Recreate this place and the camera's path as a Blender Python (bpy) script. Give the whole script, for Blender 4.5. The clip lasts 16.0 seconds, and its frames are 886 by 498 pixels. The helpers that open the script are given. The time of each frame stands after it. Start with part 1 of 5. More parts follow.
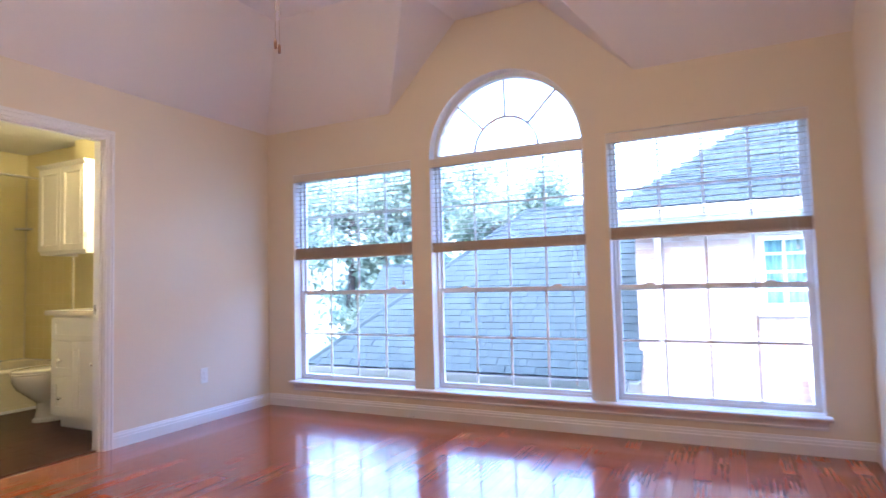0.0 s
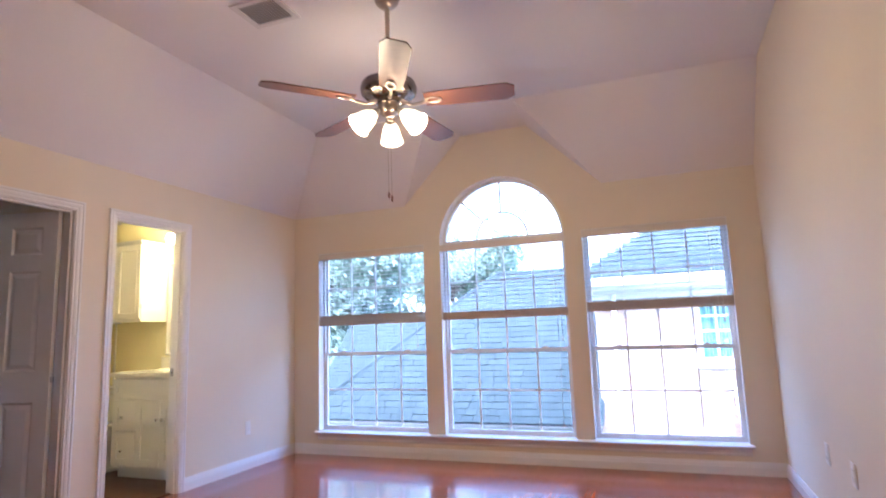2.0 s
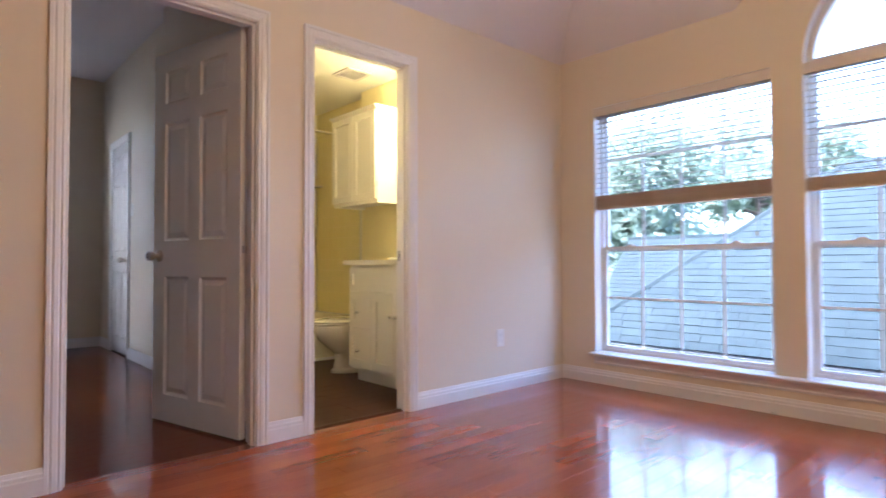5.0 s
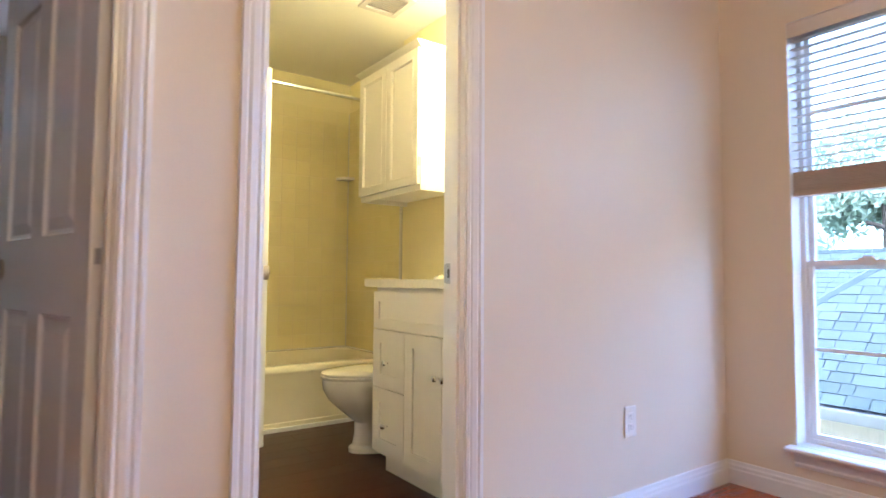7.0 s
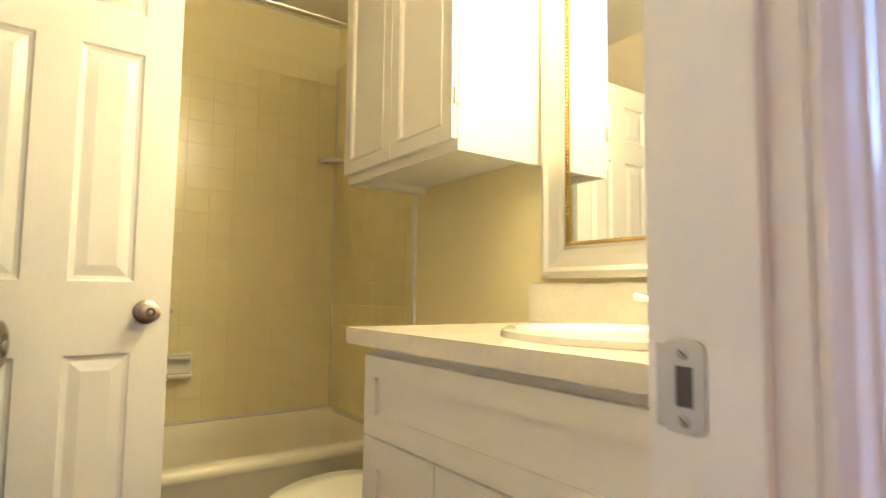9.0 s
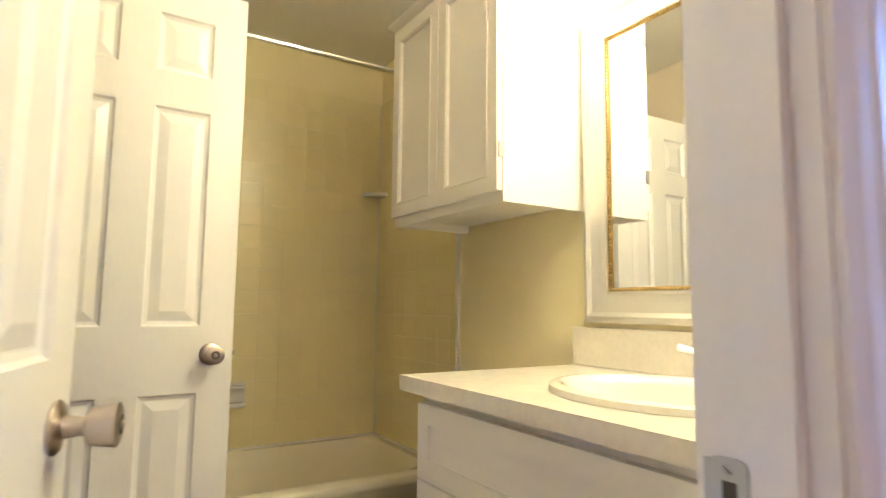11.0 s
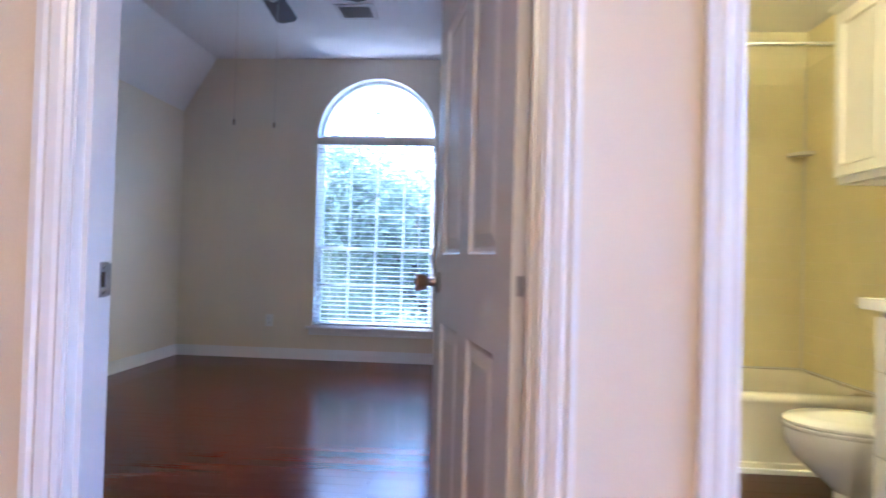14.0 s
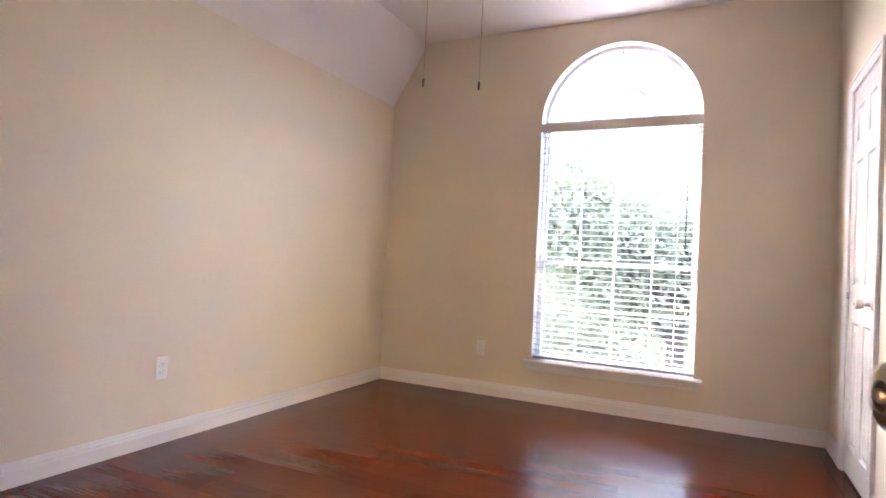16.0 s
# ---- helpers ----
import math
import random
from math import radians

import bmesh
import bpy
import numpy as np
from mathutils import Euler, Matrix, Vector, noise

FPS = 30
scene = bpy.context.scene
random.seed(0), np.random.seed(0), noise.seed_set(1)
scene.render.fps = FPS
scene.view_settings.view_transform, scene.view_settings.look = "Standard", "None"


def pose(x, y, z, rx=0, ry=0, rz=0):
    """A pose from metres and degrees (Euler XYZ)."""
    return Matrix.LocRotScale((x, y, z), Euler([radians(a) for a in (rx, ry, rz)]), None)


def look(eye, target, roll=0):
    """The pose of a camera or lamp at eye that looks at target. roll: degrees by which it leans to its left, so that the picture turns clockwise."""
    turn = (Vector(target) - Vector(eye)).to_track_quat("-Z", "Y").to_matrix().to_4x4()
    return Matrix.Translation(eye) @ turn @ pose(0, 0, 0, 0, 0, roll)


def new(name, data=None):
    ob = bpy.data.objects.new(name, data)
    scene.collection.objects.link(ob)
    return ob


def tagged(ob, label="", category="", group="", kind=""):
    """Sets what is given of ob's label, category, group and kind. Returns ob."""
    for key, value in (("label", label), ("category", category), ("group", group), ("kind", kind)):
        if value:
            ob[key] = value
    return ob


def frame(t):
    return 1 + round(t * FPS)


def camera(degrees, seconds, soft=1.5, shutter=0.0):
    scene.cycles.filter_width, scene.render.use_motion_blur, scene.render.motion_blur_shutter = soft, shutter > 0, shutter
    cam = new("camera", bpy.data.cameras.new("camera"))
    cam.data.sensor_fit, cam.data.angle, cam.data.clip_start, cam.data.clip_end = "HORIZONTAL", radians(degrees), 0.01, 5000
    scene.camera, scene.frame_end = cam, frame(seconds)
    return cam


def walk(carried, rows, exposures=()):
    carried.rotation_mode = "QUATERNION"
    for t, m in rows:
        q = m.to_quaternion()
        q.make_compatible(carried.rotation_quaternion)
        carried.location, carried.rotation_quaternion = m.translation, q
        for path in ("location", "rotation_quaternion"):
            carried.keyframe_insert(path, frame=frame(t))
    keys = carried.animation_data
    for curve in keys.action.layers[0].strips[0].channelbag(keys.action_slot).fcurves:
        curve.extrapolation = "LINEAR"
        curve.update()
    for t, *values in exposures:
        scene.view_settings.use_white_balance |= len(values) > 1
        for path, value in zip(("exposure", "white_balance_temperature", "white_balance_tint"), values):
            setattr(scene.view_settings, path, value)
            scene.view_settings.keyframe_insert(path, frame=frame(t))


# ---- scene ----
cam = camera(75.6, 16.0, shutter=0.5)
PATH = [
    (0, (3.667, 1.115, 1.043), (2.782, 2.905, 1.155), -1.5),
    (0.5, (3.686, 0.75, 1.054), (2.997, 2.625, 1.156), -1.9),
    (1, (3.64, 0.379, 1.066), (3.03, 2.282, 1.165), -2.2),
    (1.5, (3.634, 0.145, 1.11), (3.004, 2.04, 1.229), -2.2),
    (2, (3.599, -0.055, 1.158), (2.897, 1.796, 1.445), -2.0),
    (2.5, (3.501, 0.043, 1.149), (2.734, 1.855, 1.505), -1.9),
    (3, (3.4, 0.236, 1.087), (2.589, 2.032, 1.428), -1.8),
    (3.5, (3.364, 0.521, 1.018), (2.513, 2.321, 1.205), -1.8),
    (4, (3.202, 0.771, 0.965), (2.207, 2.505, 1.016), -1.4),
    (4.5, (2.901, 1.065, 0.921), (1.666, 2.637, 0.961), -1.0),
    (5, (2.639, 1.378, 0.866), (1.157, 2.721, 0.918), -0.2),
    (5.2, (2.549, 1.475, 0.853), (1.01, 2.75, 0.915), -0.0),
    (7.4, (1.08, 2.602, 0.908), (-0.542, 3.767, 1.024), 0.5),
    (8, (0.658, 2.843, 0.932), (-0.963, 4.006, 1.075), 0.7),
    (8.5, (0.353, 3.02, 0.948), (-1.271, 4.179, 1.097), 0.6),
    (9, (0.147, 3.12, 0.976), (-1.474, 4.279, 1.131), 0.7),
    (9.1, (0.121, 3.13, 0.983), (-1.499, 4.293, 1.137), 0.7),
    (10.3, (0.04, 3.14, 1.035), (-1.625, 4.225, 1.22), 0.7),
    (11.5, (0.411, 2.942, 1.07), (-1.318, 3.925, 1.286), 0.7),
    (12, (0.661, 2.84, 1.025), (-1.139, 3.687, 1.231), 0.9),
    (12.5, (0.964, 2.7, 0.98), (-0.875, 3.47, 1.146), 0.9),
    (13, (1.098, 2.601, 0.963), (-0.817, 3.17, 1.061), 1.0),
    (13.5, (1.062, 2.513, 0.973), (-0.923, 2.749, 1.035), 1.6),
    (14, (0.912, 2.463, 0.985), (-1.083, 2.334, 1.019), 1.6),
    (14.2, (0.798, 2.433, 0.984), (-1.185, 2.176, 1.018), 2.1),
    (14.5, (0.612, 2.409, 1.0), (-1.329, 1.929, 1.026), 2.8),
    (15, (0.332, 2.314, 0.979), (-1.535, 1.599, 0.996), 2.8),
    (15.5, (0.031, 2.212, 0.996), (-1.791, 1.388, 1.026), 2.9),
    (16, (-0.199, 2.158, 1.001), (-1.998, 1.285, 1.053), 2.9),
]

EXPOSURES = [
    (0, 4.5, 4900, 22), (2.5, 4.55, 4900, 21), (3.8, 4.45, 5100, 20), (5.2, 4.55, 5300, 20), (7.3, 4.85, 5000, 15), (9.2, 4.52, 5000, 23), (11.3, 4.38, 4600, 25),
    (12.5, 4.85, 4500, 23), (13.3, 5.05, 4550, 20), (14, 5.35, 4450, 17), (14.5, 5.55, 4500, 17), (15, 5.85, 5050, 21), (15.5, 5.92, 5950, 27), (16, 6.12, 6250, 27),
]
walk(cam, [(t, look(eye, target, roll)) for t, eye, target, roll in PATH], EXPOSURES)

# ---- daylight ----
world = bpy.data.worlds.new("sky")
scene.world = world
world.use_nodes = True
wn = world.node_tree.nodes
sky = wn.new("ShaderNodeTexSky")
sky.sky_type = "NISHITA"
sky.sun_disc = False
sky.sun_elevation, sky.sun_rotation = radians(48), radians(200)
sky.air_density, sky.dust_density, sky.ozone_density = 1.0, 3.5, 1.0
world.node_tree.links.new(sky.outputs[0], wn["Background"].inputs[0])
wn["Background"].inputs[1].default_value = 0.15
sun = new("sun", bpy.data.lights.new("sun", "SUN"))
sun.data.energy, sun.data.angle, sun.data.color = 0.5, radians(15), (1.0, 0.95, 0.88)
sun.matrix_world = look((0, 0, 30), (-6, 12, 0))

BATH_GLOW, FAN_WATTS = 7.6, 1.0
# ---- materials ----
def material(name, base, rough=0.5, metal=0.0, vary=0.06, scale=6.0, grain=60.0, bump=0.02, spec=0.5, coat=0.0, stretch=(1, 1, 1), emit=None, power=0.0):
    """A surface with colour drift at two scales and a fine relief."""
    m = bpy.data.materials.new(name)
    m.use_nodes = True
    nt = m.node_tree
    n, l = nt.nodes, nt.links
    b = n["Principled BSDF"]
    b.inputs["Roughness"].default_value = rough
    b.inputs["Metallic"].default_value = metal
    b.inputs["Specular IOR Level"].default_value = spec
    b.inputs["Coat Weight"].default_value = coat
    b.inputs["Coat Roughness"].default_value = 0.08
    co = n.new("ShaderNodeTexCoord")
    mp = n.new("ShaderNodeMapping")
    mp.inputs["Scale"].default_value = stretch
    l.new(co.outputs["Object"], mp.inputs["Vector"])
    big, fine = n.new("ShaderNodeTexNoise"), n.new("ShaderNodeTexNoise")
    big.inputs["Scale"].default_value, fine.inputs["Scale"].default_value = scale, grain
    big.inputs["Detail"].default_value, fine.inputs["Detail"].default_value = 4, 5
    l.new(mp.outputs[0], big.inputs["Vector"])
    l.new(mp.outputs[0], fine.inputs["Vector"])
    mix = n.new("ShaderNodeMath")
    mix.operation = "ADD"
    l.new(big.outputs[0], mix.inputs[0])
    l.new(fine.outputs[0], mix.inputs[1])
    rng = n.new("ShaderNodeMapRange")
    rng.inputs["From Min"].default_value, rng.inputs["From Max"].default_value = 0.6, 1.4
    rng.inputs["To Min"].default_value, rng.inputs["To Max"].default_value = 1 - vary, 1 + vary
    l.new(mix.outputs[0], rng.inputs["Value"])
    sc = n.new("ShaderNodeVectorMath")
    sc.operation = "SCALE"
    sc.inputs[0].default_value = base
    l.new(rng.outputs[0], sc.inputs["Scale"])
    l.new(sc.outputs[0], b.inputs["Base Color"])
    if bump:
        bp = n.new("ShaderNodeBump")
        bp.inputs["Strength"].default_value, bp.inputs["Distance"].default_value = bump, 0.01
        l.new(fine.outputs[0], bp.inputs["Height"])
        l.new(bp.outputs[0], b.inputs["Normal"])
    if emit:
        b.inputs["Emission Color"].default_value = (*emit, 1)
        b.inputs["Emission Strength"].default_value = power
    return m


def plank_wood(name, dark, light, rough, coat):
    """Lacquered boards along y: every board its own tone, with long grain and cathedral figure."""
    m = bpy.data.materials.new(name)
    m.use_nodes = True
    nt = m.node_tree
    n, l = nt.nodes, nt.links
    b = n["Principled BSDF"]
    b.inputs["Roughness"].default_value = rough
    b.inputs["Specular IOR Level"].default_value = 0.12
    b.inputs["Coat Weight"].default_value = coat
    b.inputs["Coat Roughness"].default_value = 0.09
    geo, info = n.new("ShaderNodeNewGeometry"), n.new("ShaderNodeObjectInfo")
    add = n.new("ShaderNodeMath")
    add.operation = "ADD"
    l.new(geo.outputs["Random Per Island"], add.inputs[0])
    l.new(info.outputs["Random"], add.inputs[1])
    frac = n.new("ShaderNodeMath")
    frac.operation = "FRACT"
    l.new(add.outputs[0], frac.inputs[0])
    shift = n.new("ShaderNodeVectorMath")
    shift.operation = "SCALE"
    shift.inputs[0].default_value = (13.0, 29.0, 7.0)
    l.new(frac.outputs[0], shift.inputs["Scale"])
    move = n.new("ShaderNodeVectorMath")
    move.operation = "ADD"
    l.new(geo.outputs["Position"], move.inputs[0])
    l.new(shift.outputs[0], move.inputs[1])
    mp = n.new("ShaderNodeMapping")
    mp.inputs["Scale"].default_value = (14, 1.1, 14)
    l.new(move.outputs[0], mp.inputs["Vector"])
    wave = n.new("ShaderNodeTexWave")
    wave.bands_direction = "X"
    wave.inputs["Scale"].default_value, wave.inputs["Distortion"].default_value = 0.9, 7.0
    wave.inputs["Detail"].default_value, wave.inputs["Detail Scale"].default_value = 3.0, 1.2
    l.new(mp.outputs[0], wave.inputs["Vector"])
    fine = n.new("ShaderNodeTexNoise")
    fine.inputs["Scale"].default_value, fine.inputs["Detail"].default_value = 9.0, 5
    l.new(mp.outputs[0], fine.inputs["Vector"])
    ramp = n.new("ShaderNodeMix")
    ramp.data_type = "RGBA"
    tone = n.new("ShaderNodeMath")
    tone.operation = "MULTIPLY_ADD"
    l.new(wave.outputs["Fac"], tone.inputs[0])
    tone.inputs[1].default_value = 0.12
    half = n.new("ShaderNodeMath")
    half.operation = "MULTIPLY_ADD"
    half.inputs[1].default_value = 0.45
    l.new(frac.outputs[0], half.inputs[0])
    spot = n.new("ShaderNodeMath")
    spot.operation = "MULTIPLY"
    spot.inputs[1].default_value = 0.3
    l.new(fine.outputs[0], spot.inputs[0])
    l.new(spot.outputs[0], half.inputs[2])
    l.new(half.outputs[0], tone.inputs[2])
    l.new(tone.outputs[0], ramp.inputs["Factor"])
    ramp.inputs["A"].default_value, ramp.inputs["B"].default_value = (*dark, 1), (*light, 1)
    l.new(ramp.outputs["Result"], b.inputs["Base Color"])
    bp = n.new("ShaderNodeBump")
    bp.inputs["Strength"].default_value, bp.inputs["Distance"].default_value = 0.025, 0.004
    l.new(fine.outputs[0], bp.inputs["Height"])
    l.new(bp.outputs[0], b.inputs["Normal"])
    return m


def piece_tone(name, a, c, rough, grain=40.0, bump=0.3):
    """Loose pieces (shingles, bricks, leaves): each its own tone between two colours."""
    m = bpy.data.materials.new(name)
    m.use_nodes = True
    nt = m.node_tree
    n, l = nt.nodes, nt.links
    b = n["Principled BSDF"]
    b.inputs["Roughness"].default_value = rough
    geo, info = n.new("ShaderNodeNewGeometry"), n.new("ShaderNodeObjectInfo")
    add, frac = n.new("ShaderNodeMath"), n.new("ShaderNodeMath")
    add.operation, frac.operation = "ADD", "FRACT"
    l.new(geo.outputs["Random Per Island"], add.inputs[0])
    l.new(info.outputs["Random"], add.inputs[1])
    l.new(add.outputs[0], frac.inputs[0])
    nz = n.new("ShaderNodeTexNoise")
    nz.inputs["Scale"].default_value, nz.inputs["Detail"].default_value = grain, 4
    l.new(geo.outputs["Position"], nz.inputs["Vector"])
    mx = n.new("ShaderNodeMath")
    mx.operation = "MULTIPLY_ADD"
    mx.inputs[1].default_value = 0.5
    half = n.new("ShaderNodeMath")
    half.operation = "MULTIPLY"
    half.inputs[1].default_value = 0.6
    l.new(frac.outputs[0], half.inputs[0])
    l.new(nz.outputs[0], mx.inputs[0])
    l.new(half.outputs[0], mx.inputs[2])
    mix = n.new("ShaderNodeMix")
    mix.data_type = "RGBA"
    l.new(mx.outputs[0], mix.inputs["Factor"])
    mix.inputs["A"].default_value, mix.inputs["B"].default_value = (*a, 1), (*c, 1)
    l.new(mix.outputs["Result"], b.inputs["Base Color"])
    bp = n.new("ShaderNodeBump")
    bp.inputs["Strength"].default_value, bp.inputs["Distance"].default_value = bump, 0.01
    l.new(nz.outputs[0], bp.inputs["Height"])
    l.new(bp.outputs[0], b.inputs["Normal"])
    return m


def see_through(m, colour, share):
    """Lets part of the light through a thin leaf or slat."""
    n, l = m.node_tree.nodes, m.node_tree.links
    tl, mix = n.new("ShaderNodeBsdfTranslucent"), n.new("ShaderNodeMixShader")
    tl.inputs[0].default_value = (*colour, 1)
    mix.inputs[0].default_value = share
    l.new(n["Principled BSDF"].outputs[0], mix.inputs[1])
    l.new(tl.outputs[0], mix.inputs[2])
    l.new(mix.outputs[0], n["Material Output"].inputs[0])
    return m


def clear_glass(name, tint):
    m = bpy.data.materials.new(name)
    m.use_nodes = True
    n, l = m.node_tree.nodes, m.node_tree.links
    n.remove(n["Principled BSDF"])
    tr, gl, mix, fr = (n.new("ShaderNodeBsdf" + k) if k in ("Transparent", "Glossy") else n.new("ShaderNode" + k) for k in ("Transparent", "Glossy", "MixShader", "Fresnel"))
    tr.inputs[0].default_value = (*tint, 1)
    gl.inputs["Roughness"].default_value = 0.01
    fr.inputs["IOR"].default_value = 1.3
    l.new(fr.outputs[0], mix.inputs[0])
    l.new(tr.outputs[0], mix.inputs[1])
    l.new(gl.outputs[0], mix.inputs[2])
    l.new(mix.outputs[0], n["Material Output"].inputs[0])
    return m


WALL = material("cream_wall_paint", (0.76, 0.675, 0.54), 0.75, vary=0.03, scale=1.3, grain=220, bump=0.05)
# Wall and ceiling paints lightened for the bath; bounced lamp light is painted in.
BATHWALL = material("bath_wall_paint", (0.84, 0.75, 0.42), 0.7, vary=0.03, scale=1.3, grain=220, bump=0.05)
BATHCEIL = material("bath_ceiling_paint", (0.85, 0.82, 0.75), 0.85, vary=0.03, scale=1.0, grain=160, bump=0.08)
DUCT = material("duct_grey", (0.30, 0.28, 0.27), 0.7, bump=0.0)
CEIL = material("ceiling_paint", (0.78, 0.74, 0.73), 0.85, vary=0.03, scale=1.0, grain=160, bump=0.08)
TRIM = material("white_gloss_trim", (0.80, 0.79, 0.78), 0.28, vary=0.02, scale=3, grain=90, bump=0.01)
DOORPAINT = material("white_door_paint", (0.80, 0.79, 0.77), 0.22, vary=0.02, scale=3, grain=150, bump=0.03, stretch=(1, 1, 0.15))
VINYL = material("white_window_vinyl", (0.78, 0.78, 0.77), 0.35, vary=0.02, bump=0.0)
BLIND = material("blind_slat", (0.60, 0.55, 0.49), 0.4, vary=0.03, bump=0.0)
STACK = material("blind_wood_valance", (0.50, 0.40, 0.32), 0.5, vary=0.14, scale=4, grain=50, bump=0.03, stretch=(0.2, 1, 6))
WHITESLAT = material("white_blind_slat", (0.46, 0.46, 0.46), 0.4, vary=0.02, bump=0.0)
HOLE = material("latch_recess", (0.08, 0.07, 0.06), 0.7, bump=0.0)
VALANCE = material("blind_valance", (0.70, 0.64, 0.58), 0.5, vary=0.03, grain=80, bump=0.01)
CORD = material("blind_cord", (0.72, 0.70, 0.66), 0.8, bump=0.0)
GLASS = clear_glass("window_glass", (0.93, 0.95, 0.95))
# Darker copy of the window glass, added to dim the bedroom's daylight.
DIMGLASS = clear_glass("tinted_window_glass", (0.68, 0.70, 0.68))
OAK = plank_wood("red_oak_boards", (0.22, 0.032, 0.009), (0.50, 0.117, 0.034), 0.26, 0.9)
# Copy of the red oak; the bedroom's dimness is put into its colour.
DIMOAK = plank_wood("darker_oak_boards", (0.105, 0.017, 0.006), (0.18, 0.036, 0.013), 0.22, 0.24)
VINYLFLOOR = plank_wood("dark_brown_boards", (0.042, 0.013, 0.008), (0.075, 0.024, 0.014), 0.3, 0.2)
SUBFLOOR = material("floor_joint", (0.05, 0.015, 0.008), 0.8, bump=0.0)
NICKEL = material("brushed_nickel", (0.50, 0.44, 0.38), 0.28, metal=1.0, vary=0.04, grain=200, bump=0.01)
CHROME = material("chrome", (0.85, 0.85, 0.86), 0.07, metal=1.0, vary=0.01, bump=0.0)
DARKNICKEL = material("dark_nickel", (0.26, 0.23, 0.21), 0.2, metal=1.0, vary=0.06, bump=0.0)
STEEL = material("strike_steel", (0.46, 0.46, 0.48), 0.4, metal=1.0, vary=0.05, bump=0.02)
BRASS = material("gold_bead", (0.55, 0.40, 0.13), 0.3, metal=1.0, vary=0.1, bump=0.02)
CHAMPAGNE = material("champagne_frame", (0.72, 0.69, 0.62), 0.3, metal=0.55, vary=0.03, grain=120, bump=0.01)
MIRROR = material("mirror_silver", (0.93, 0.94, 0.93), 0.01, metal=1.0, vary=0.0, bump=0.0)
PLASTIC = material("outlet_plastic", (0.80, 0.78, 0.74), 0.35, vary=0.01, bump=0.0)
SLOT = material("dark_slot", (0.03, 0.03, 0.03), 0.6, bump=0.0)
CABINET = material("cabinet_paint", (0.80, 0.77, 0.70), 0.35, vary=0.02, grain=100, bump=0.01)
QUARTZ = material("cream_stone_top", (0.78, 0.73, 0.62), 0.18, vary=0.08, scale=9, grain=60, bump=0.0)
PORCELAIN = material("porcelain", (0.80, 0.77, 0.68), 0.1, vary=0.01, bump=0.0, coat=0.3)
TUBPAINT = material("tub_enamel", (0.82, 0.76, 0.58), 0.14, vary=0.01, bump=0.0, coat=0.3)
TILE = piece_tone("cream_wall_tile", (0.83, 0.745, 0.39), (0.86, 0.775, 0.43), 0.24, 3.0, 0.02)
GROUT = material("grout", (0.82, 0.73, 0.50), 0.8, vary=0.06, bump=0.05)
BLADE = material("cherry_blade", (0.095, 0.038, 0.022), 0.35, vary=0.25, scale=5, grain=30, bump=0.02, stretch=(0.4, 6, 6))
DARKBLADE = material("dark_fan_blade", (0.05, 0.025, 0.018), 0.4, vary=0.2, scale=5, grain=30, bump=0.02)
SHADE = material("lit_frosted_glass", (0.9, 0.85, 0.75), 0.4, bump=0.0, emit=(1.0, 0.74, 0.32), power=0.15)
BULB = material("lit_bulb", (0.9, 0.85, 0.75), 0.4, bump=0.0, emit=(1.0, 0.79, 0.33), power=BATH_GLOW)
VENT = material("vent_metal", (0.66, 0.62, 0.60), 0.45, vary=0.03, bump=0.0)
SHINGLE = piece_tone("asphalt_shingle", (0.009, 0.018, 0.020), (0.021, 0.034, 0.037), 1.0, 60, 0.5)
UNDERLAY = material("roof_underlay", (0.03, 0.035, 0.04), 0.95, vary=0.1, bump=0.0)
BRICK = piece_tone("pale_pink_brick", (0.23, 0.155, 0.13), (0.47, 0.385, 0.345), 0.9, 30, 0.4)
MORTAR = material("brick_mortar", (0.38, 0.34, 0.32), 0.95, vary=0.08, scale=20, bump=0.2)
FASCIA = material("white_fascia", (0.78, 0.77, 0.75), 0.5, vary=0.04, bump=0.01)
# Gutter white darkened to grey: shade between the houses put into the colour.
GUTTER = material("weathered_gutter", (0.15, 0.16, 0.17), 0.45, vary=0.12, scale=4, grain=30, bump=0.02)
SIDING = material("board_siding", (0.50, 0.43, 0.38), 0.7, vary=0.15, scale=8, grain=40, bump=0.05, stretch=(6, 6, 0.4))
CURTAIN = material("teal_curtain", (0.30, 0.50, 0.53), 0.8, vary=0.15, scale=12, bump=0.0, stretch=(4, 4, 0.3))
BARK = material("tree_bark", (0.055, 0.045, 0.038), 0.95, vary=0.35, scale=8, grain=40, bump=0.6, stretch=(3, 3, 0.6))
# Far trees' leaves, paler than LEAF: haze and glare mixed into the colour.
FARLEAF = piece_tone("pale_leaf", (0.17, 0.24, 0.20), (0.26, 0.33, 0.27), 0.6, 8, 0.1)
LEAF = piece_tone("oak_leaf", (0.12, 0.15, 0.11), (0.20, 0.23, 0.17), 0.6, 8, 0.1)
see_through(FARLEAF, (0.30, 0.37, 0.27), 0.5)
see_through(LEAF, (0.26, 0.29, 0.19), 0.4)
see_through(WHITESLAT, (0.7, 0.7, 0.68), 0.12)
see_through(BLIND, (0.70, 0.67, 0.62), 0.35)
GRASS = material("lawn", (0.07, 0.10, 0.045), 0.95, vary=0.3, scale=0.6, grain=25, bump=0.4)
CONCRETE = material("driveway_concrete", (0.36, 0.34, 0.30), 0.9, vary=0.1, scale=0.8, grain=30, bump=0.2)

# ---- builders ----
def thing(name, label, category, at=(0, 0, 0), kind="", group=""):
    ob = new(name)
    ob.empty_display_size = 0.1
    ob.location = at
    return tagged(ob, label, category, group, kind)


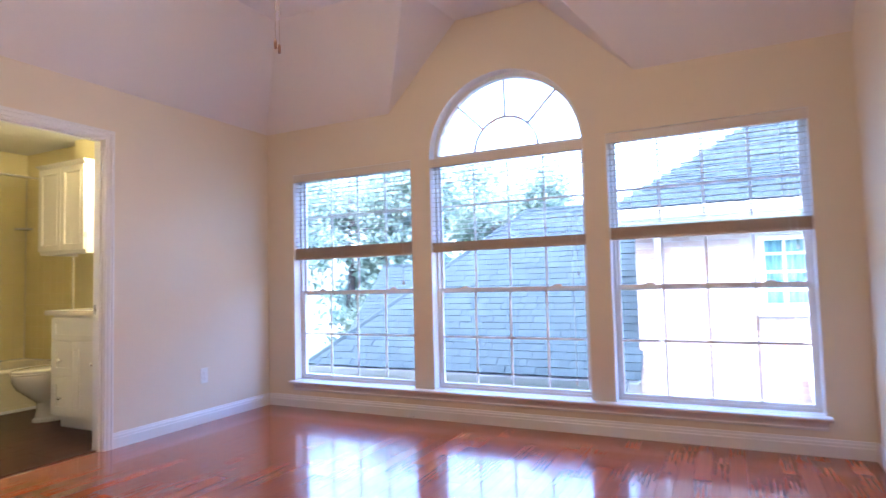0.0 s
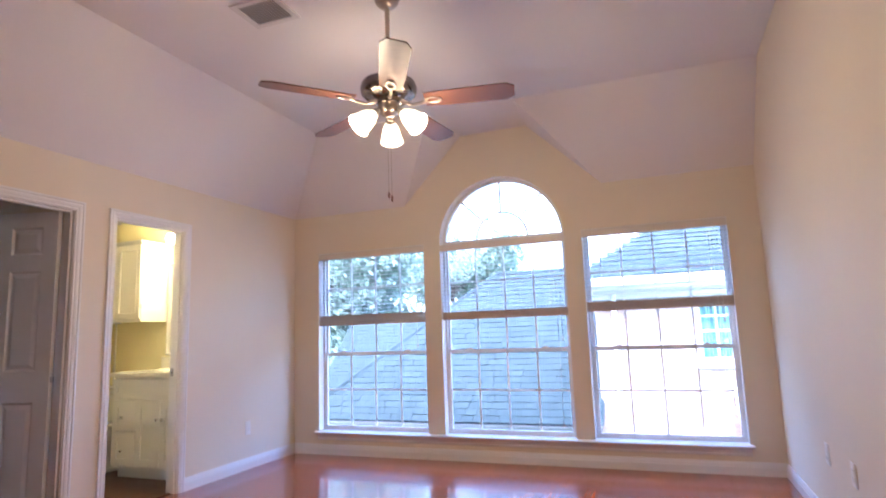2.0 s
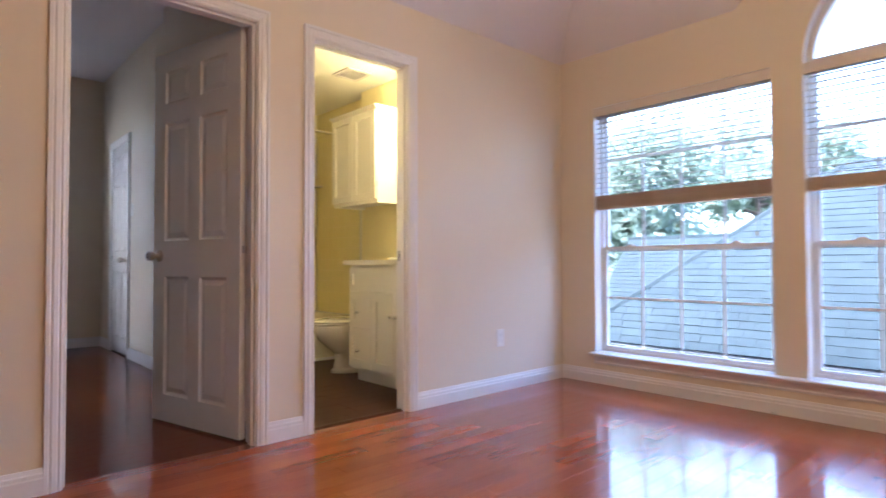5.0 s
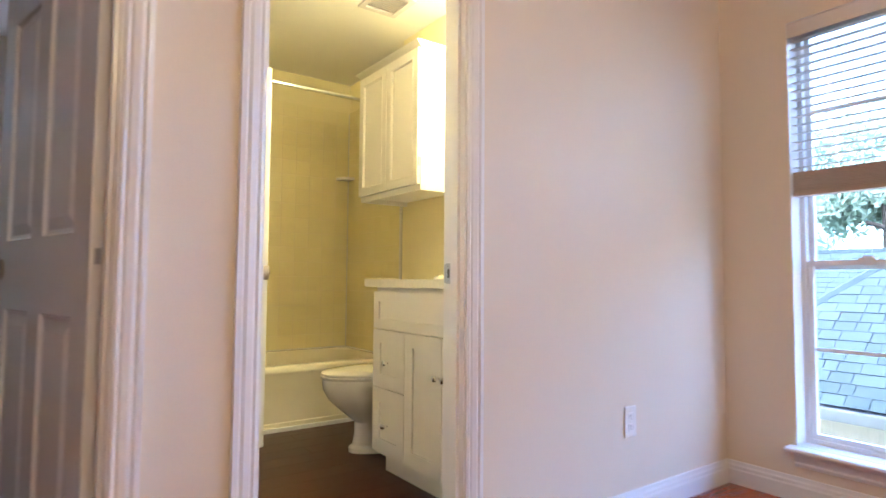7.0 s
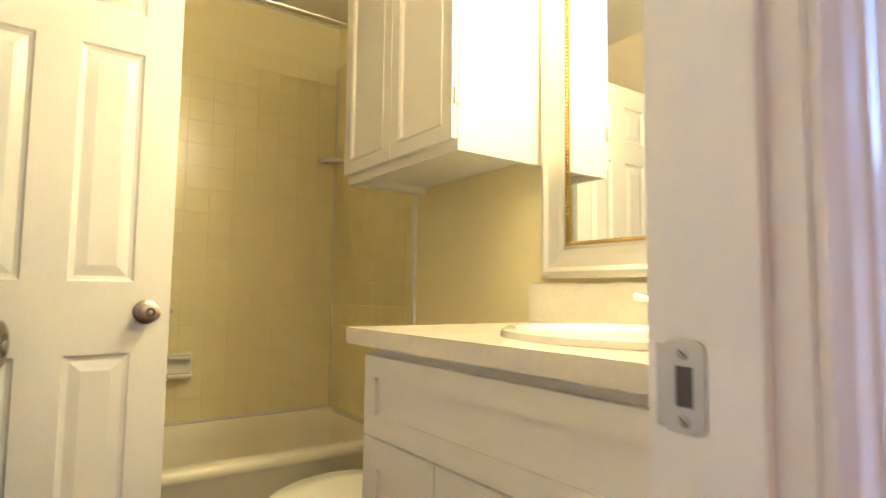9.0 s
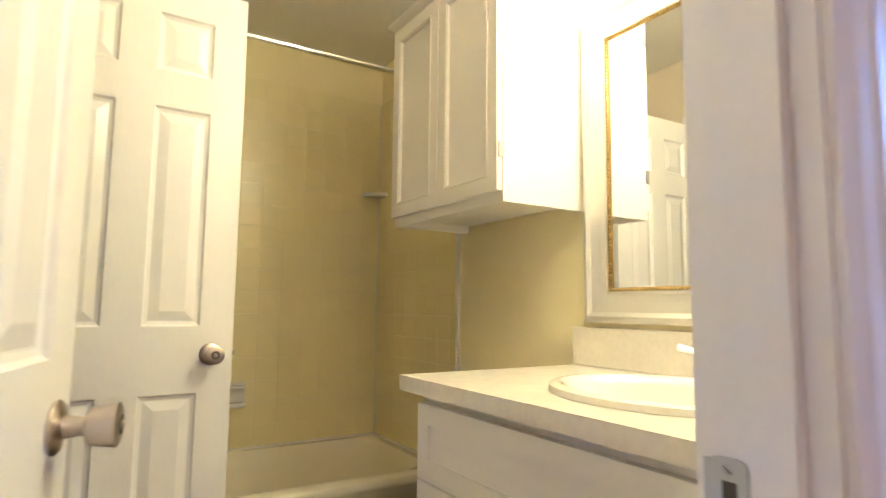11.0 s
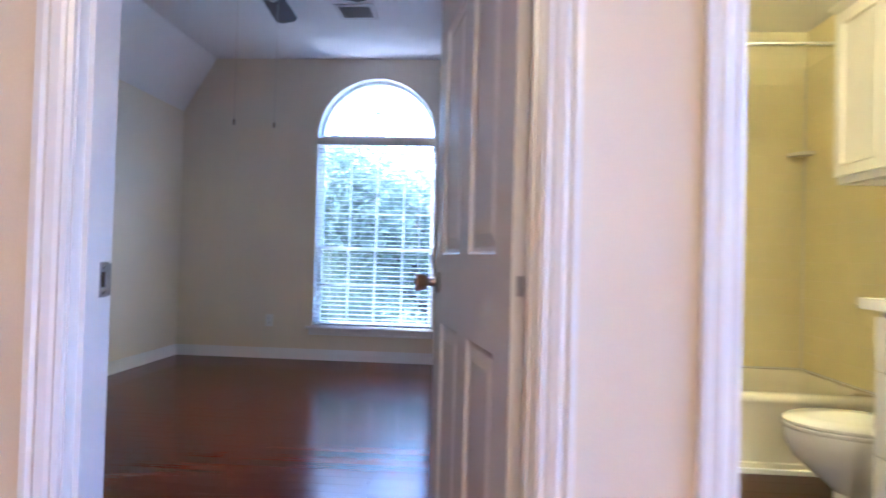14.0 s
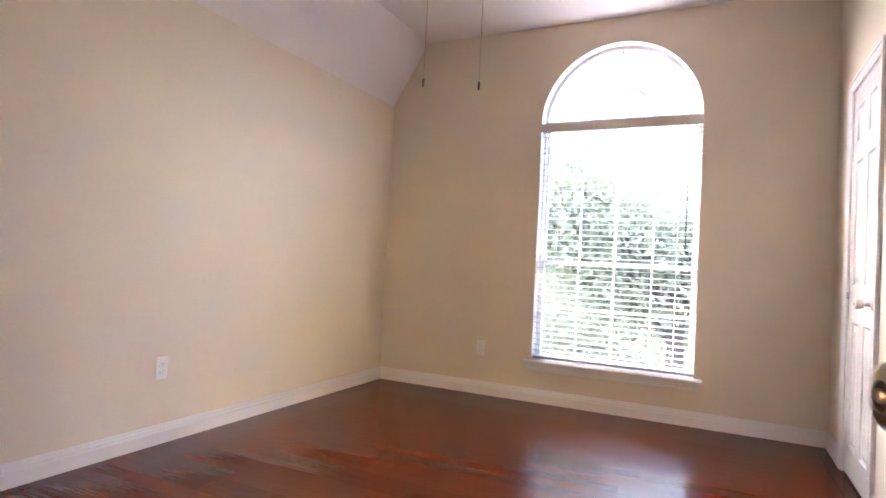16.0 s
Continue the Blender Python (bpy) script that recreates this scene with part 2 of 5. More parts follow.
def smooth_mesh(me, angle=40):
    me.shade_smooth()
    me.set_sharp_from_angle(angle=radians(angle))


def part(name, bm, mat, parent=None, label="", smooth=False, local=False):
    """One bmesh as ONE mesh object. Coordinates are the world's, or with local those of the parent."""
    me = bpy.data.meshes.new(name)
    bmesh.ops.recalc_face_normals(bm, faces=bm.faces)
    bm.to_mesh(me)
    bm.free()
    me.materials.append(mat)
    if smooth:
        smooth_mesh(me)
    ob = new(name, me)
    if parent:
        ob.parent = parent
        if not local:
            p, up = Vector((0, 0, 0)), parent
            while up:
                p += up.location
                up = up.parent
            ob.location = -p
    if label:
        tagged(ob, label)
    return ob


def setting(name, bm, mat, label, category, smooth=False):
    return tagged(part(name, bm, mat, None, "", smooth), label, category, "", "structure")


def box(bm, x0, x1, y0, y1, z0, z1, bevel=0.0, seg=1):
    r = bmesh.ops.create_cube(bm, size=1.0)
    vs = r["verts"]
    for v in vs:
        v.co = Vector((x0 + (v.co.x + 0.5) * (x1 - x0), y0 + (v.co.y + 0.5) * (y1 - y0), z0 + (v.co.z + 0.5) * (z1 - z0)))
    if bevel:
        es = list({e for v in vs for e in v.link_edges})
        bmesh.ops.bevel(bm, geom=es, offset=bevel, segments=seg, affect="EDGES", profile=0.5)
    return bm


def boxes(*rows, bevel=0.0):
    bm = bmesh.new()
    for r in rows:
        box(bm, *r, bevel=bevel)
    return bm


def hull(bm, rings, close=True, caps=True):
    """Skin over rings of equal length."""
    vs = [[bm.verts.new(p) for p in ring] for ring in rings]
    k = len(vs[0])
    for a, c in zip(vs, vs[1:]):
        for i in range(k if close else k - 1):
            j = (i + 1) % k
            bm.faces.new((a[i], a[j], c[j], c[i]))
    if caps:
        bm.faces.new(vs[0][::-1])
        bm.faces.new(vs[-1])
    return bm


def lathe(bm, profile, m=None, n=20):
    """A turned body: (radius, height) pairs round the local z axis, set by m."""
    m = m or Matrix()
    rings = []
    for r, h in profile:
        r = max(r, 0.0004)
        rings.append([m @ Vector((r * math.cos(2 * math.pi * i / n), r * math.sin(2 * math.pi * i / n), h)) for i in range(n)])
    return hull(bm, rings)


def tube(bm, pts, r, n=8):
    """A round bar along points; r is a number or one for each point."""
    pts = [Vector(p) for p in pts]
    rs = r if hasattr(r, "__len__") else [r] * len(pts)
    rings = []
    for i, p in enumerate(pts):
        d = (pts[min(i + 1, len(pts) - 1)] - pts[max(i - 1, 0)]).normalized()
        q = d.to_track_quat("Z", "Y")
        rings.append([p + q @ Vector((rs[i] * math.cos(2 * math.pi * k / n), rs[i] * math.sin(2 * math.pi * k / n), 0)) for k in range(n)])
    return hull(bm, rings)


def prism(bm, profile, a, c, side, up=(0, 0, 1)):
    """A moulding of that (out, height) profile from a to c; side is the way out of the wall."""
    side, up = Vector(side), Vector(up)
    return hull(bm, [[Vector(p) + side * u + up * v for u, v in profile] for p in (a, c)])


def wall_sheet(outline, holes, depth, place):
    """A wall with thickness and through openings. outline and holes: 2D loops; place turns (u, v, depth) into the world."""
    bm = bmesh.new()
    edges = []
    for loop in (outline, *holes):
        vs = [bm.verts.new((u, v, 0)) for u, v in loop]
        edges += [bm.edges.new((vs[i], vs[(i + 1) % len(vs)])) for i in range(len(vs))]
    bmesh.ops.triangle_fill(bm, use_beauty=True, use_dissolve=False, edges=edges, normal=(0, 0, 1))
    r = bmesh.ops.extrude_face_region(bm, geom=list(bm.faces))
    for v in [g for g in r["geom"] if isinstance(g, bmesh.types.BMVert)]:
        v.co.z = depth
    for v in bm.verts:
        v.co = Vector(place(*v.co))
    return bm


def rect(u0, u1, v0, v1):
    return [(u0, v0), (u1, v0), (u1, v1), (u0, v1)]


def arched(u0, u1, v0, spring, n=28):
    c, r = (u0 + u1) / 2, (u1 - u0) / 2
    return [(u0, v0), (u1, v0)] + [(c + r * math.cos(math.pi * i / n), spring + r * math.sin(math.pi * i / n)) for i in range(n + 1)]


BASE_PROFILE = [(0.0, 0.0), (0.016, 0.0), (0.016, 0.062), (0.013, 0.068), (0.0125, 0.08), (0.009, 0.086), (0.006, 0.1), (0.0, 0.1)]
CASING_PROFILE = [(0.004, 0.0), (0.004, 0.009), (0.012, 0.013), (0.018, 0.010), (0.024, 0.014), (0.038, 0.017), (0.046, 0.013), (0.052, 0.018), (0.064, 0.018), (0.064, 0.0)]


def casing(parent, u0, u1, top, place, bottom=0.0):
    """Door casing of three mitred mouldings. place turns (u along the wall, v up, w out) into the world."""
    for name, ends in (
        ("casing_leg", [lambda u, w: (u0 - u, bottom, w), lambda u, w: (u0 - u, top + u, w)]),
        ("casing_leg", [lambda u, w: (u1 + u, bottom, w), lambda u, w: (u1 + u, top + u, w)]),
        ("casing_head", [lambda u, w: (u0 - u, top + u, w), lambda u, w: (u1 + u, top + u, w)]),
    ):
        bm = bmesh.new()
        hull(bm, [[Vector(place(*e(u, w))) for u, w in CASING_PROFILE] for e in ends])
        part(name, bm, TRIM, parent)


KNOB = [(0.0, 0.0), (0.032, 0.0), (0.033, 0.004), (0.028, 0.009), (0.014, 0.012), (0.011, 0.03), (0.013, 0.034), (0.021, 0.037), (0.024, 0.045), (0.026, 0.062), (0.027, 0.068), (0.022, 0.071), (0.008, 0.0715), (0.007, 0.069), (0.0, 0.069)]


def door_knob(parent, m, label="brushed nickel knob with a flared rim"):
    bm = bmesh.new()
    lathe(bm, KNOB, m, 24)
    k = part("knob", bm, NICKEL, parent, label, True, True)
    bm = bmesh.new()
    lathe(bm, [(0, 0.0716), (0.0125, 0.0716), (0.0125, 0.0722), (0, 0.0723)], m, 18)
    part("lock_face", bm, HOLE, k, "", True, True)
    bm = bmesh.new()
    lathe(bm, [(0, 0.0722), (0.006, 0.0723), (0.0052, 0.0745), (0, 0.075)], m, 14)
    part("turn_button", bm, NICKEL, k, "", True, True)
    return k


def panel_door(name, width, label, hinge_low=True, knobs=(1, -1), height=2.03):
    """A moulded six-panel leaf. Local: hinge edge at the origin, the leaf along +x, its faces at y 0 and 0.035."""
    d = tagged(new(name), label, "door", "", "structure")
    d.empty_display_size = 0.1
    t, z0, z1 = 0.035, 0.012, 0.012 + height
    st = 0.105 if width > 0.7 else 0.096
    ms = 0.095 if width > 0.7 else 0.10
    rows = [(z0 + 0.145, z0 + 0.79), (z0 + 0.985, z0 + 1.635), (z0 + 1.745, z0 + 1.925)]
    cols = [(st, (width - ms) / 2), ((width + ms) / 2, width - st)]
    bm = bmesh.new()
    edges = []
    for loop in [rect(0, width, z0, z1)] + [rect(a, c, e, f) for a, c in cols for e, f in rows]:
        vs = [bm.verts.new((u, 0, v)) for u, v in loop]
        edges += [bm.edges.new((vs[i], vs[(i + 1) % 4])) for i in range(4)]
    bmesh.ops.triangle_fill(bm, use_beauty=True, edges=edges, normal=(0, 1, 0))
    r = bmesh.ops.extrude_face_region(bm, geom=list(bm.faces))
    for v in [g for g in r["geom"] if isinstance(g, bmesh.types.BMVert)]:
        v.co.y = t
    part("leaf", bm, DOORPAINT, d, "", False, True)
    for a, c in cols:
        for e, f in rows:
            bm = bmesh.new()
            for s, o in ((1, 0.0), (-1, t)):
                rings = []
                for inset, depth in ((0.0, 0.0), (0.006, 0.007), (0.014, 0.010), (0.017, 0.010), (0.042, 0.003), (0.044, 0.0025)):
                    y = o + s * depth
                    rings.append([(a + inset, y, e + inset), (c - inset, y, e + inset), (c - inset, y, f - inset), (a + inset, y, f - inset)])
                vs = [[bm.verts.new(p) for p in ring] for ring in rings]
                for p, q in zip(vs, vs[1:]):
                    for i in range(4):
                        bm.faces.new((p[i], p[(i + 1) % 4], q[(i + 1) % 4], q[i]))
                bm.faces.new(vs[-1])
            part("panel", bm, DOORPAINT, d, "", False, True)
    kz = 0.915
    for s in knobs:
        if s > 0:
            door_knob(d, Matrix.Translation((width - 0.062, t, kz)) @ Matrix.Rotation(radians(-90), 4, "X"))
        else:
            door_knob(d, Matrix.Translation((width - 0.062, 0, kz)) @ Matrix.Rotation(radians(90), 4, "X"))
    part("latch_plate", boxes((width - 0.0005, width + 0.0015, 0.006, 0.029, kz - 0.028, kz + 0.028), (width, width + 0.010, 0.011, 0.024, kz - 0.007, kz + 0.007)), NICKEL, d, "", False, True)
    for z in (0.30, 0.94, 1.80):
        bm = bmesh.new()
        hh = 0.018 if z == 0.94 and not hinge_low else 0.045
        lathe(bm, [(0.0, -hh - 0.001), (0.007, -hh), (0.007, hh), (0.0, hh + 0.001)], Matrix.Translation((-0.004, t + 0.004 if hinge_low else -0.004, z)), 10)
        h = part("hinge", bm, STEEL if z == 0.94 and not hinge_low else TRIM, d, "butt hinge", True, True)
        box2 = boxes((-0.003, 0.0005, 0.012, t - 0.010, z - hh, z + hh))
        part("hinge_leaf", box2, STEEL if z == 0.94 and not hinge_low else TRIM, h, "", False, True)
    return d


def jamb(parent, fixed0, fixed1, u0, u1, top, place, stop):
    """Door lining with its stop. place turns (u along the wall, v up, w through the wall) into the world; w from fixed0 to fixed1."""
    def b(name, *rows):
        bm = bmesh.new()
        for a0, a1, c0, c1, w0, w1 in rows:
            hull(bm, [[Vector(place(u, v, w)) for u, v in rect(a0, a1, c0, c1)] for w in (w0, w1)])
        part(name, bm, TRIM, parent)
    b("jamb_leg", (u0 - 0.016, u0, 0, top + 0.0, fixed0, fixed1))
    b("jamb_leg", (u1, u1 + 0.016, 0, top, fixed0, fixed1))
    b("jamb_head", (u0 - 0.016, u1 + 0.016, top, top + 0.016, fixed0, fixed1))
    b("door_stop", (u0, u0 + 0.011, 0, top - 0.011, *stop), (u1 - 0.011, u1, 0, top - 0.011, *stop), (u0, u1, top - 0.011, top, *stop))


def strike(parent, m):
    """Strike plate with its latch hole and two screws; local z is out of the jamb, y up, x toward the room."""
    bm = bmesh.new()
    for r in ((-0.016, -0.007, -0.014, 0.014, 0, 0.0016), (0.006, 0.020, -0.014, 0.014, 0, 0.0016), (0.016, 0.021, -0.029, 0.029, -0.001, 0.0014)):
        box(bm, *r)
    for s in (-1, 1):
        hull(bm, [[(x, y * s, z) for x, y in ((-0.016, 0.014), (0.016, 0.014), (0.016, 0.025), (0.014, 0.030), (0.009, 0.032), (-0.009, 0.032), (-0.014, 0.030), (-0.016, 0.025))] for z in (0.0, 0.0016)])
    bmesh.ops.recalc_face_normals(bm, faces=bm.faces)
    bm.transform(m)
    p = part("strike_plate", bm, STEEL, parent, "worn steel strike plate")
    bm = boxes((-0.007, 0.006, -0.014, 0.014, 0.0001, 0.0004))
    bm.transform(m)
    part("latch_hole", bm, HOLE, p).location = (0, 0, 0)
    for s in (-0.023, 0.023):
        bm = bmesh.new()
        lathe(bm, [(0, 0.0014), (0.0045, 0.0016), (0.0035, 0.0025), (0, 0.0027)], m @ Matrix.Translation((0, s, 0)), 10)
        sc = part("screw", bm, STEEL, p, "", True)
        sc.location = (0, 0, 0)
        bm = boxes((-0.0035, 0.0035, -0.0006, 0.0006, 0.0022, 0.0029))
        bm.transform(m @ Matrix.Translation((0, s, 0)) @ Matrix.Rotation(radians(40), 4, "Z"))
        part("screw_slot", bm, HOLE, sc).location = (0, 0, 0)


def ring_strip(outer, inner, y0, y1, place):
    """A flat frame between two loops of equal length, from depth y0 to y1."""
    bm = bmesh.new()
    k = len(outer)
    q = [[bm.verts.new(place(u, v, d)) for u, v in lp] for lp, d in ((outer, y0), (inner, y0), (inner, y1), (outer, y1))]
    for a in range(4):
        c = (a + 1) % 4
        for i in range(k):
            j = (i + 1) % k
            bm.faces.new((q[a][i], q[a][j], q[c][j], q[c][i]))
    return bm


def single_hung(name, u0, u1, v0, v1, place, label, rail=0.968, upper_rows=3, cols=4, glass=None):
    """A vinyl single-hung window with thin grilles. place turns (u, v, depth into the wall) into the world."""
    w = tagged(new(name), label, "window", "", "structure")
    f = 0.022
    part("window_frame", ring_strip(rect(u0, u1, v0, v1), rect(u0 + f, u1 - f, v0 + f, v1 - f), 0.085, 0.150, place), VINYL, w)
    for nm, a, c, d0, d1 in (("lower_sash", v0 + f, rail + 0.018, 0.092, 0.116), ("upper_sash", rail - 0.018, v1 - f, 0.118, 0.142)):
        s = 0.021
        iu0, iu1, iv0, iv1 = u0 + f, u1 - f, a, c
        sash = part(nm, ring_strip(rect(iu0, iu1, iv0, iv1), rect(iu0 + s, iu1 - s, iv0 + s, iv1 - s), d0, d1, place), VINYL, w)
        g0, g1, h0, h1 = iu0 + s, iu1 - s, iv0 + s, iv1 - s
        dm = (d0 + d1) / 2
        bm = bmesh.new()
        bm.faces.new([bm.verts.new(place(u, v, dm)) for u, v in rect(g0 - 0.004, g1 + 0.004, h0 - 0.004, h1 + 0.004)])
        pane = part("pane", bm, glass or GLASS, sash)
        pane.visible_shadow = False
        rows = 2 if nm == "lower_sash" else upper_rows
        for i in range(1, cols):
            u = g0 + (g1 - g0) * i / cols
            bm = ring_bar(place, u - 0.007, u + 0.007, h0, h1, dm - 0.004, dm + 0.004)
            part("muntin", bm, VINYL, sash)
        for j in range(1, rows):
            v = h0 + (h1 - h0) * j / rows
            part("muntin", ring_bar(place, g0, g1, v - 0.007, v + 0.007, dm - 0.0045, dm + 0.0045), VINYL, sash)
    for u in (u0 + (u1 - u0) * 0.2, u1 - (u1 - u0) * 0.2):
        bm = ring_bar(place, u - 0.03, u + 0.03, rail + 0.018, rail + 0.026, 0.088, 0.114)
        lk = part("sash_lock", bm, VINYL, w)
        part("lock_lever", ring_bar(place, u - 0.012, u + 0.022, rail + 0.026, rail + 0.034, 0.084, 0.098), VINYL, lk)
    return w


def ring_bar(place, u0, u1, v0, v1, d0, d1):
    bm = bmesh.new()
    return hull(bm, [[Vector(place(u, v, d)) for u, v in rect(u0, u1, v0, v1)] for d in (d0, d1)])


def arch_window(w, u0, u1, spring, place, spokes, glass=None):
    """The half-round light over a window: frame, glass, spokes and the inner ring."""
    c, r, n = (u0 + u1) / 2, (u1 - u0) / 2, 28

    def arc(rad, base):
        return [(c - rad, base), (c + rad, base)] + [(c + rad * math.cos(math.pi * i / n), spring + rad * math.sin(math.pi * i / n)) for i in range(1, n)]
    part("arch_frame", ring_strip(arc(r, spring), arc(r - 0.032, spring + 0.03), 0.085, 0.150, place), VINYL, w)
    bm = bmesh.new()
    bm.faces.new([bm.verts.new(place(u, v, 0.118)) for u, v in arc(r - 0.03, spring + 0.028)])
    part("arch_pane", bm, glass or GLASS, w).visible_shadow = False
    ri = r * 0.42
    bm = bmesh.new()
    tube(bm, [place(c + ri * math.cos(math.pi * i / 20), spring + 0.02 + ri * math.sin(math.pi * i / 20), 0.108) for i in range(21)], 0.0105, 6)
    part("inner_ring", bm, VINYL, w)
    for a in spokes:
        a = radians(a)
        bm = bmesh.new()
        tube(bm, [place(c + q * math.cos(a), spring + 0.02 + q * math.sin(a), 0.108) for q in (ri, r - 0.03)], 0.0105, 6)
        part("spoke", bm, VINYL, w)


def blind(name, u0, u1, top, low, place, label, pitch, tilt, stack=0.0, cords=(), wand=None, depth=0.042, slat_mat=None):
    """A venetian blind: head rail, hanging slats, gathered slats over the bottom rail, ladder cords."""
    b = tagged(new(name), label, "window blind", "blinds in the windows")
    slat_mat = slat_mat or BLIND
    u0, u1 = u0 + 0.006, u1 - 0.006
    part("head_rail", ring_bar(place, u0, u1, top - 0.064, top - 0.011, depth - 0.036, depth + 0.026), slat_mat, b)
    part("valance", ring_bar(place, u0 - 0.003, u1 + 0.003, top - 0.068, top - 0.006, 0.0005, 0.0055), VALANCE, b, "cream valance board")
    hw = 0.0235
    v = low + stack + pitch * 0.5
    c, s = math.cos(radians(tilt)), math.sin(radians(tilt))
    me = None
    while v < top - 0.075:
        if me is None:
            bm = bmesh.new()
            sec = [(-hw, -0.0012), (0, 0.0009), (hw, -0.0012), (hw, 0.0012), (0, 0.0033), (-hw, 0.0012)]
            hull(bm, [[Vector(place(u, d * s + h * c, depth + d * c - h * s)) - Vector(place(0, 0, 0)) for d, h in sec] for u in (u0, u1)])
            sl = part("slat", bm, slat_mat, b)
            me = sl.data
        else:
            sl = new("slat", me)
            sl.parent = b
        sl.location = Vector(place(0, v, 0))
        v += pitch
    if stack:
        n = int(stack / 0.0075)
        bm = bmesh.new()
        for i in range(n):
            z = low + 0.016 + (stack - 0.018) * i / n
            j = random.uniform(-0.002, 0.002)
            hull(bm, [[Vector(place(u, vv, dd)) for u, vv in rect(u0, u1, z, z + 0.0044)] for dd in (depth - hw + j, depth + hw + j)])
        part("gathered_slats", bm, STACK, b, "tan gathered slats")
    part("bottom_rail", ring_bar(place, u0, u1, low, low + 0.015, depth - 0.026, depth + 0.026), STACK if stack else slat_mat, b)
    for f in (0.12, 0.5, 0.88):
        u = u0 + (u1 - u0) * f
        bm = bmesh.new()
        for d in (-0.025, 0.025):
            tube(bm, [place(u, low + stack, depth + d), place(u, top - 0.05, depth + d)], 0.0011, 4)
        part("ladder_cord", bm, CORD, b)
    for f, ln in cords:
        u = u0 + (u1 - u0) * f
        bm = bmesh.new()
        tube(bm, [place(u, top - 0.05, depth - 0.034), place(u, top - ln, depth - 0.036)], 0.0014, 5)
        cd = part("pull_cord", bm, CORD, b)
        bm = bmesh.new()
        lathe(bm, [(0, 0), (0.006, 0.002), (0.007, 0.012), (0.003, 0.03), (0, 0.031)], Matrix.Translation(place(u, top - ln - 0.03, depth - 0.036)), 8)
        part("tassel", bm, STACK, cd)
    if wand:
        u = u0 + (u1 - u0) * wand[0]
        bm = bmesh.new()
        tube(bm, [place(u, top - 0.055, depth - 0.038), place(u, top - wand[1], depth - 0.040)], [0.003, 0.0045], 6)
        part("tilt_wand", bm, SLOT, b, "dark tilt wand")
    return b


def wall_plate(name, label, m, kind="outlet"):
    """A cover plate on a wall; local z out of the wall, y up."""
    p = tagged(new(name), label, "outlet" if kind == "outlet" else "switch", "wall outlets" if kind == "outlet" else "")
    p.matrix_basis = m
    part("cover_plate", boxes((-0.035, 0.035, -0.058, 0.058, 0.0, 0.006), bevel=0.0025), PLASTIC, p, "", False, True)
    if kind == "outlet":
        for s in (-0.02, 0.02):
            f = part("receptacle", boxes((-0.0165, 0.0165, s - 0.0145, s + 0.0145, 0.005, 0.0078), bevel=0.002), PLASTIC, p, "", False, True)
            part("slot", boxes((-0.0075, -0.0055, s - 0.001, s + 0.008, 0.0075, 0.0082), (0.0055, 0.0075, s - 0.001, s + 0.007, 0.0075, 0.0082), (-0.002, 0.002, s - 0.010, s - 0.006, 0.0075, 0.0082)), SLOT, f, "", False, True)
    else:
        part("rocker", boxes((-0.0165, 0.0165, -0.033, 0.033, 0.005, 0.009), bevel=0.002), PLASTIC, p, "", False, True)
    bm = bmesh.new()
    lathe(bm, [(0, 0.006), (0.003, 0.0065), (0, 0.0075)], Matrix(), 8)
    part("screw", bm, PLASTIC, p, "", True, True)
    return p


def vent(name, label, x, y, z, lx, ly, nslat, mat=VENT):
    v = thing(name, label, "air vent", (x, y, z))
    part("frame", ring_strip(rect(-lx / 2, lx / 2, -ly / 2, ly / 2), rect(-lx / 2 + 0.032, lx / 2 - 0.032, -ly / 2 + 0.032, ly / 2 - 0.032), 0.0, -0.010, lambda u, w, d: (u, w, d)), mat, v, "", False, True)
    part("backing", boxes((-lx / 2 + 0.03, lx / 2 - 0.03, -ly / 2 + 0.03, ly / 2 - 0.03, -0.0022, -0.0008)), DUCT, v, "grey duct opening", False, True)
    for i in range(nslat):
        xs = -lx / 2 + 0.036 + (lx - 0.072) * (i + 0.5) / nslat
        bm = bmesh.new()
        hull(bm, [[Vector((xs + a, yy, b)) for a, b in ((-0.005, -0.003), (-0.004, -0.003), (0.006, -0.012), (0.005, -0.012))] for yy in (-ly / 2 + 0.03, ly / 2 - 0.03)])
        part("slat", bm, mat, v, "", False, True)
    return v

# ---- shell of the place ----
XR, YW, YB, FLAT = 4.37, 5.0, -1.5, 3.03          # great room: far side wall, window wall, rear wall, flat ceiling
WT = 0.102                                          # partition thickness
BX, BY0, BY1, BFLAT = -4.40, -0.42, 2.79, 2.85     # second bedroom
TX, VY, TY, BATHZ = -2.70, 4.32, 4.44, 2.44                  # bath: tub wall, vanity wall, ceiling
D1 = (1.783, 2.553, 2.042)                         # bedroom doorway along y, and its head
D2 = (2.869, 3.488, 2.042)                         # bath doorway
D3 = (-1.640, -1.020, 2.045)                       # doorway between bath and bedroom, along x
D4 = (-3.945, -3.330, 2.045)                       # closet door, along x
W1, W2, W3 = (0.291, 1.480), (1.643, 2.829), (2.981, 4.134)
WLOW, WTOP, SPRING = 0.222, 2.003, 1.990
BW = (0.902, 2.028)
BWLOW, BSPRING = 0.315, 2.108

JT = 0.0165                                        # thickness of a door lining


def gap(a, c, top):
    return [(a - JT, -0.01), (a - JT, top + JT), (c + JT, top + JT), (c + JT, -0.01)]


north = lambda u, v, d: (u, YW + d, v)
west2 = lambda u, v, d: (BX - d, u, v)

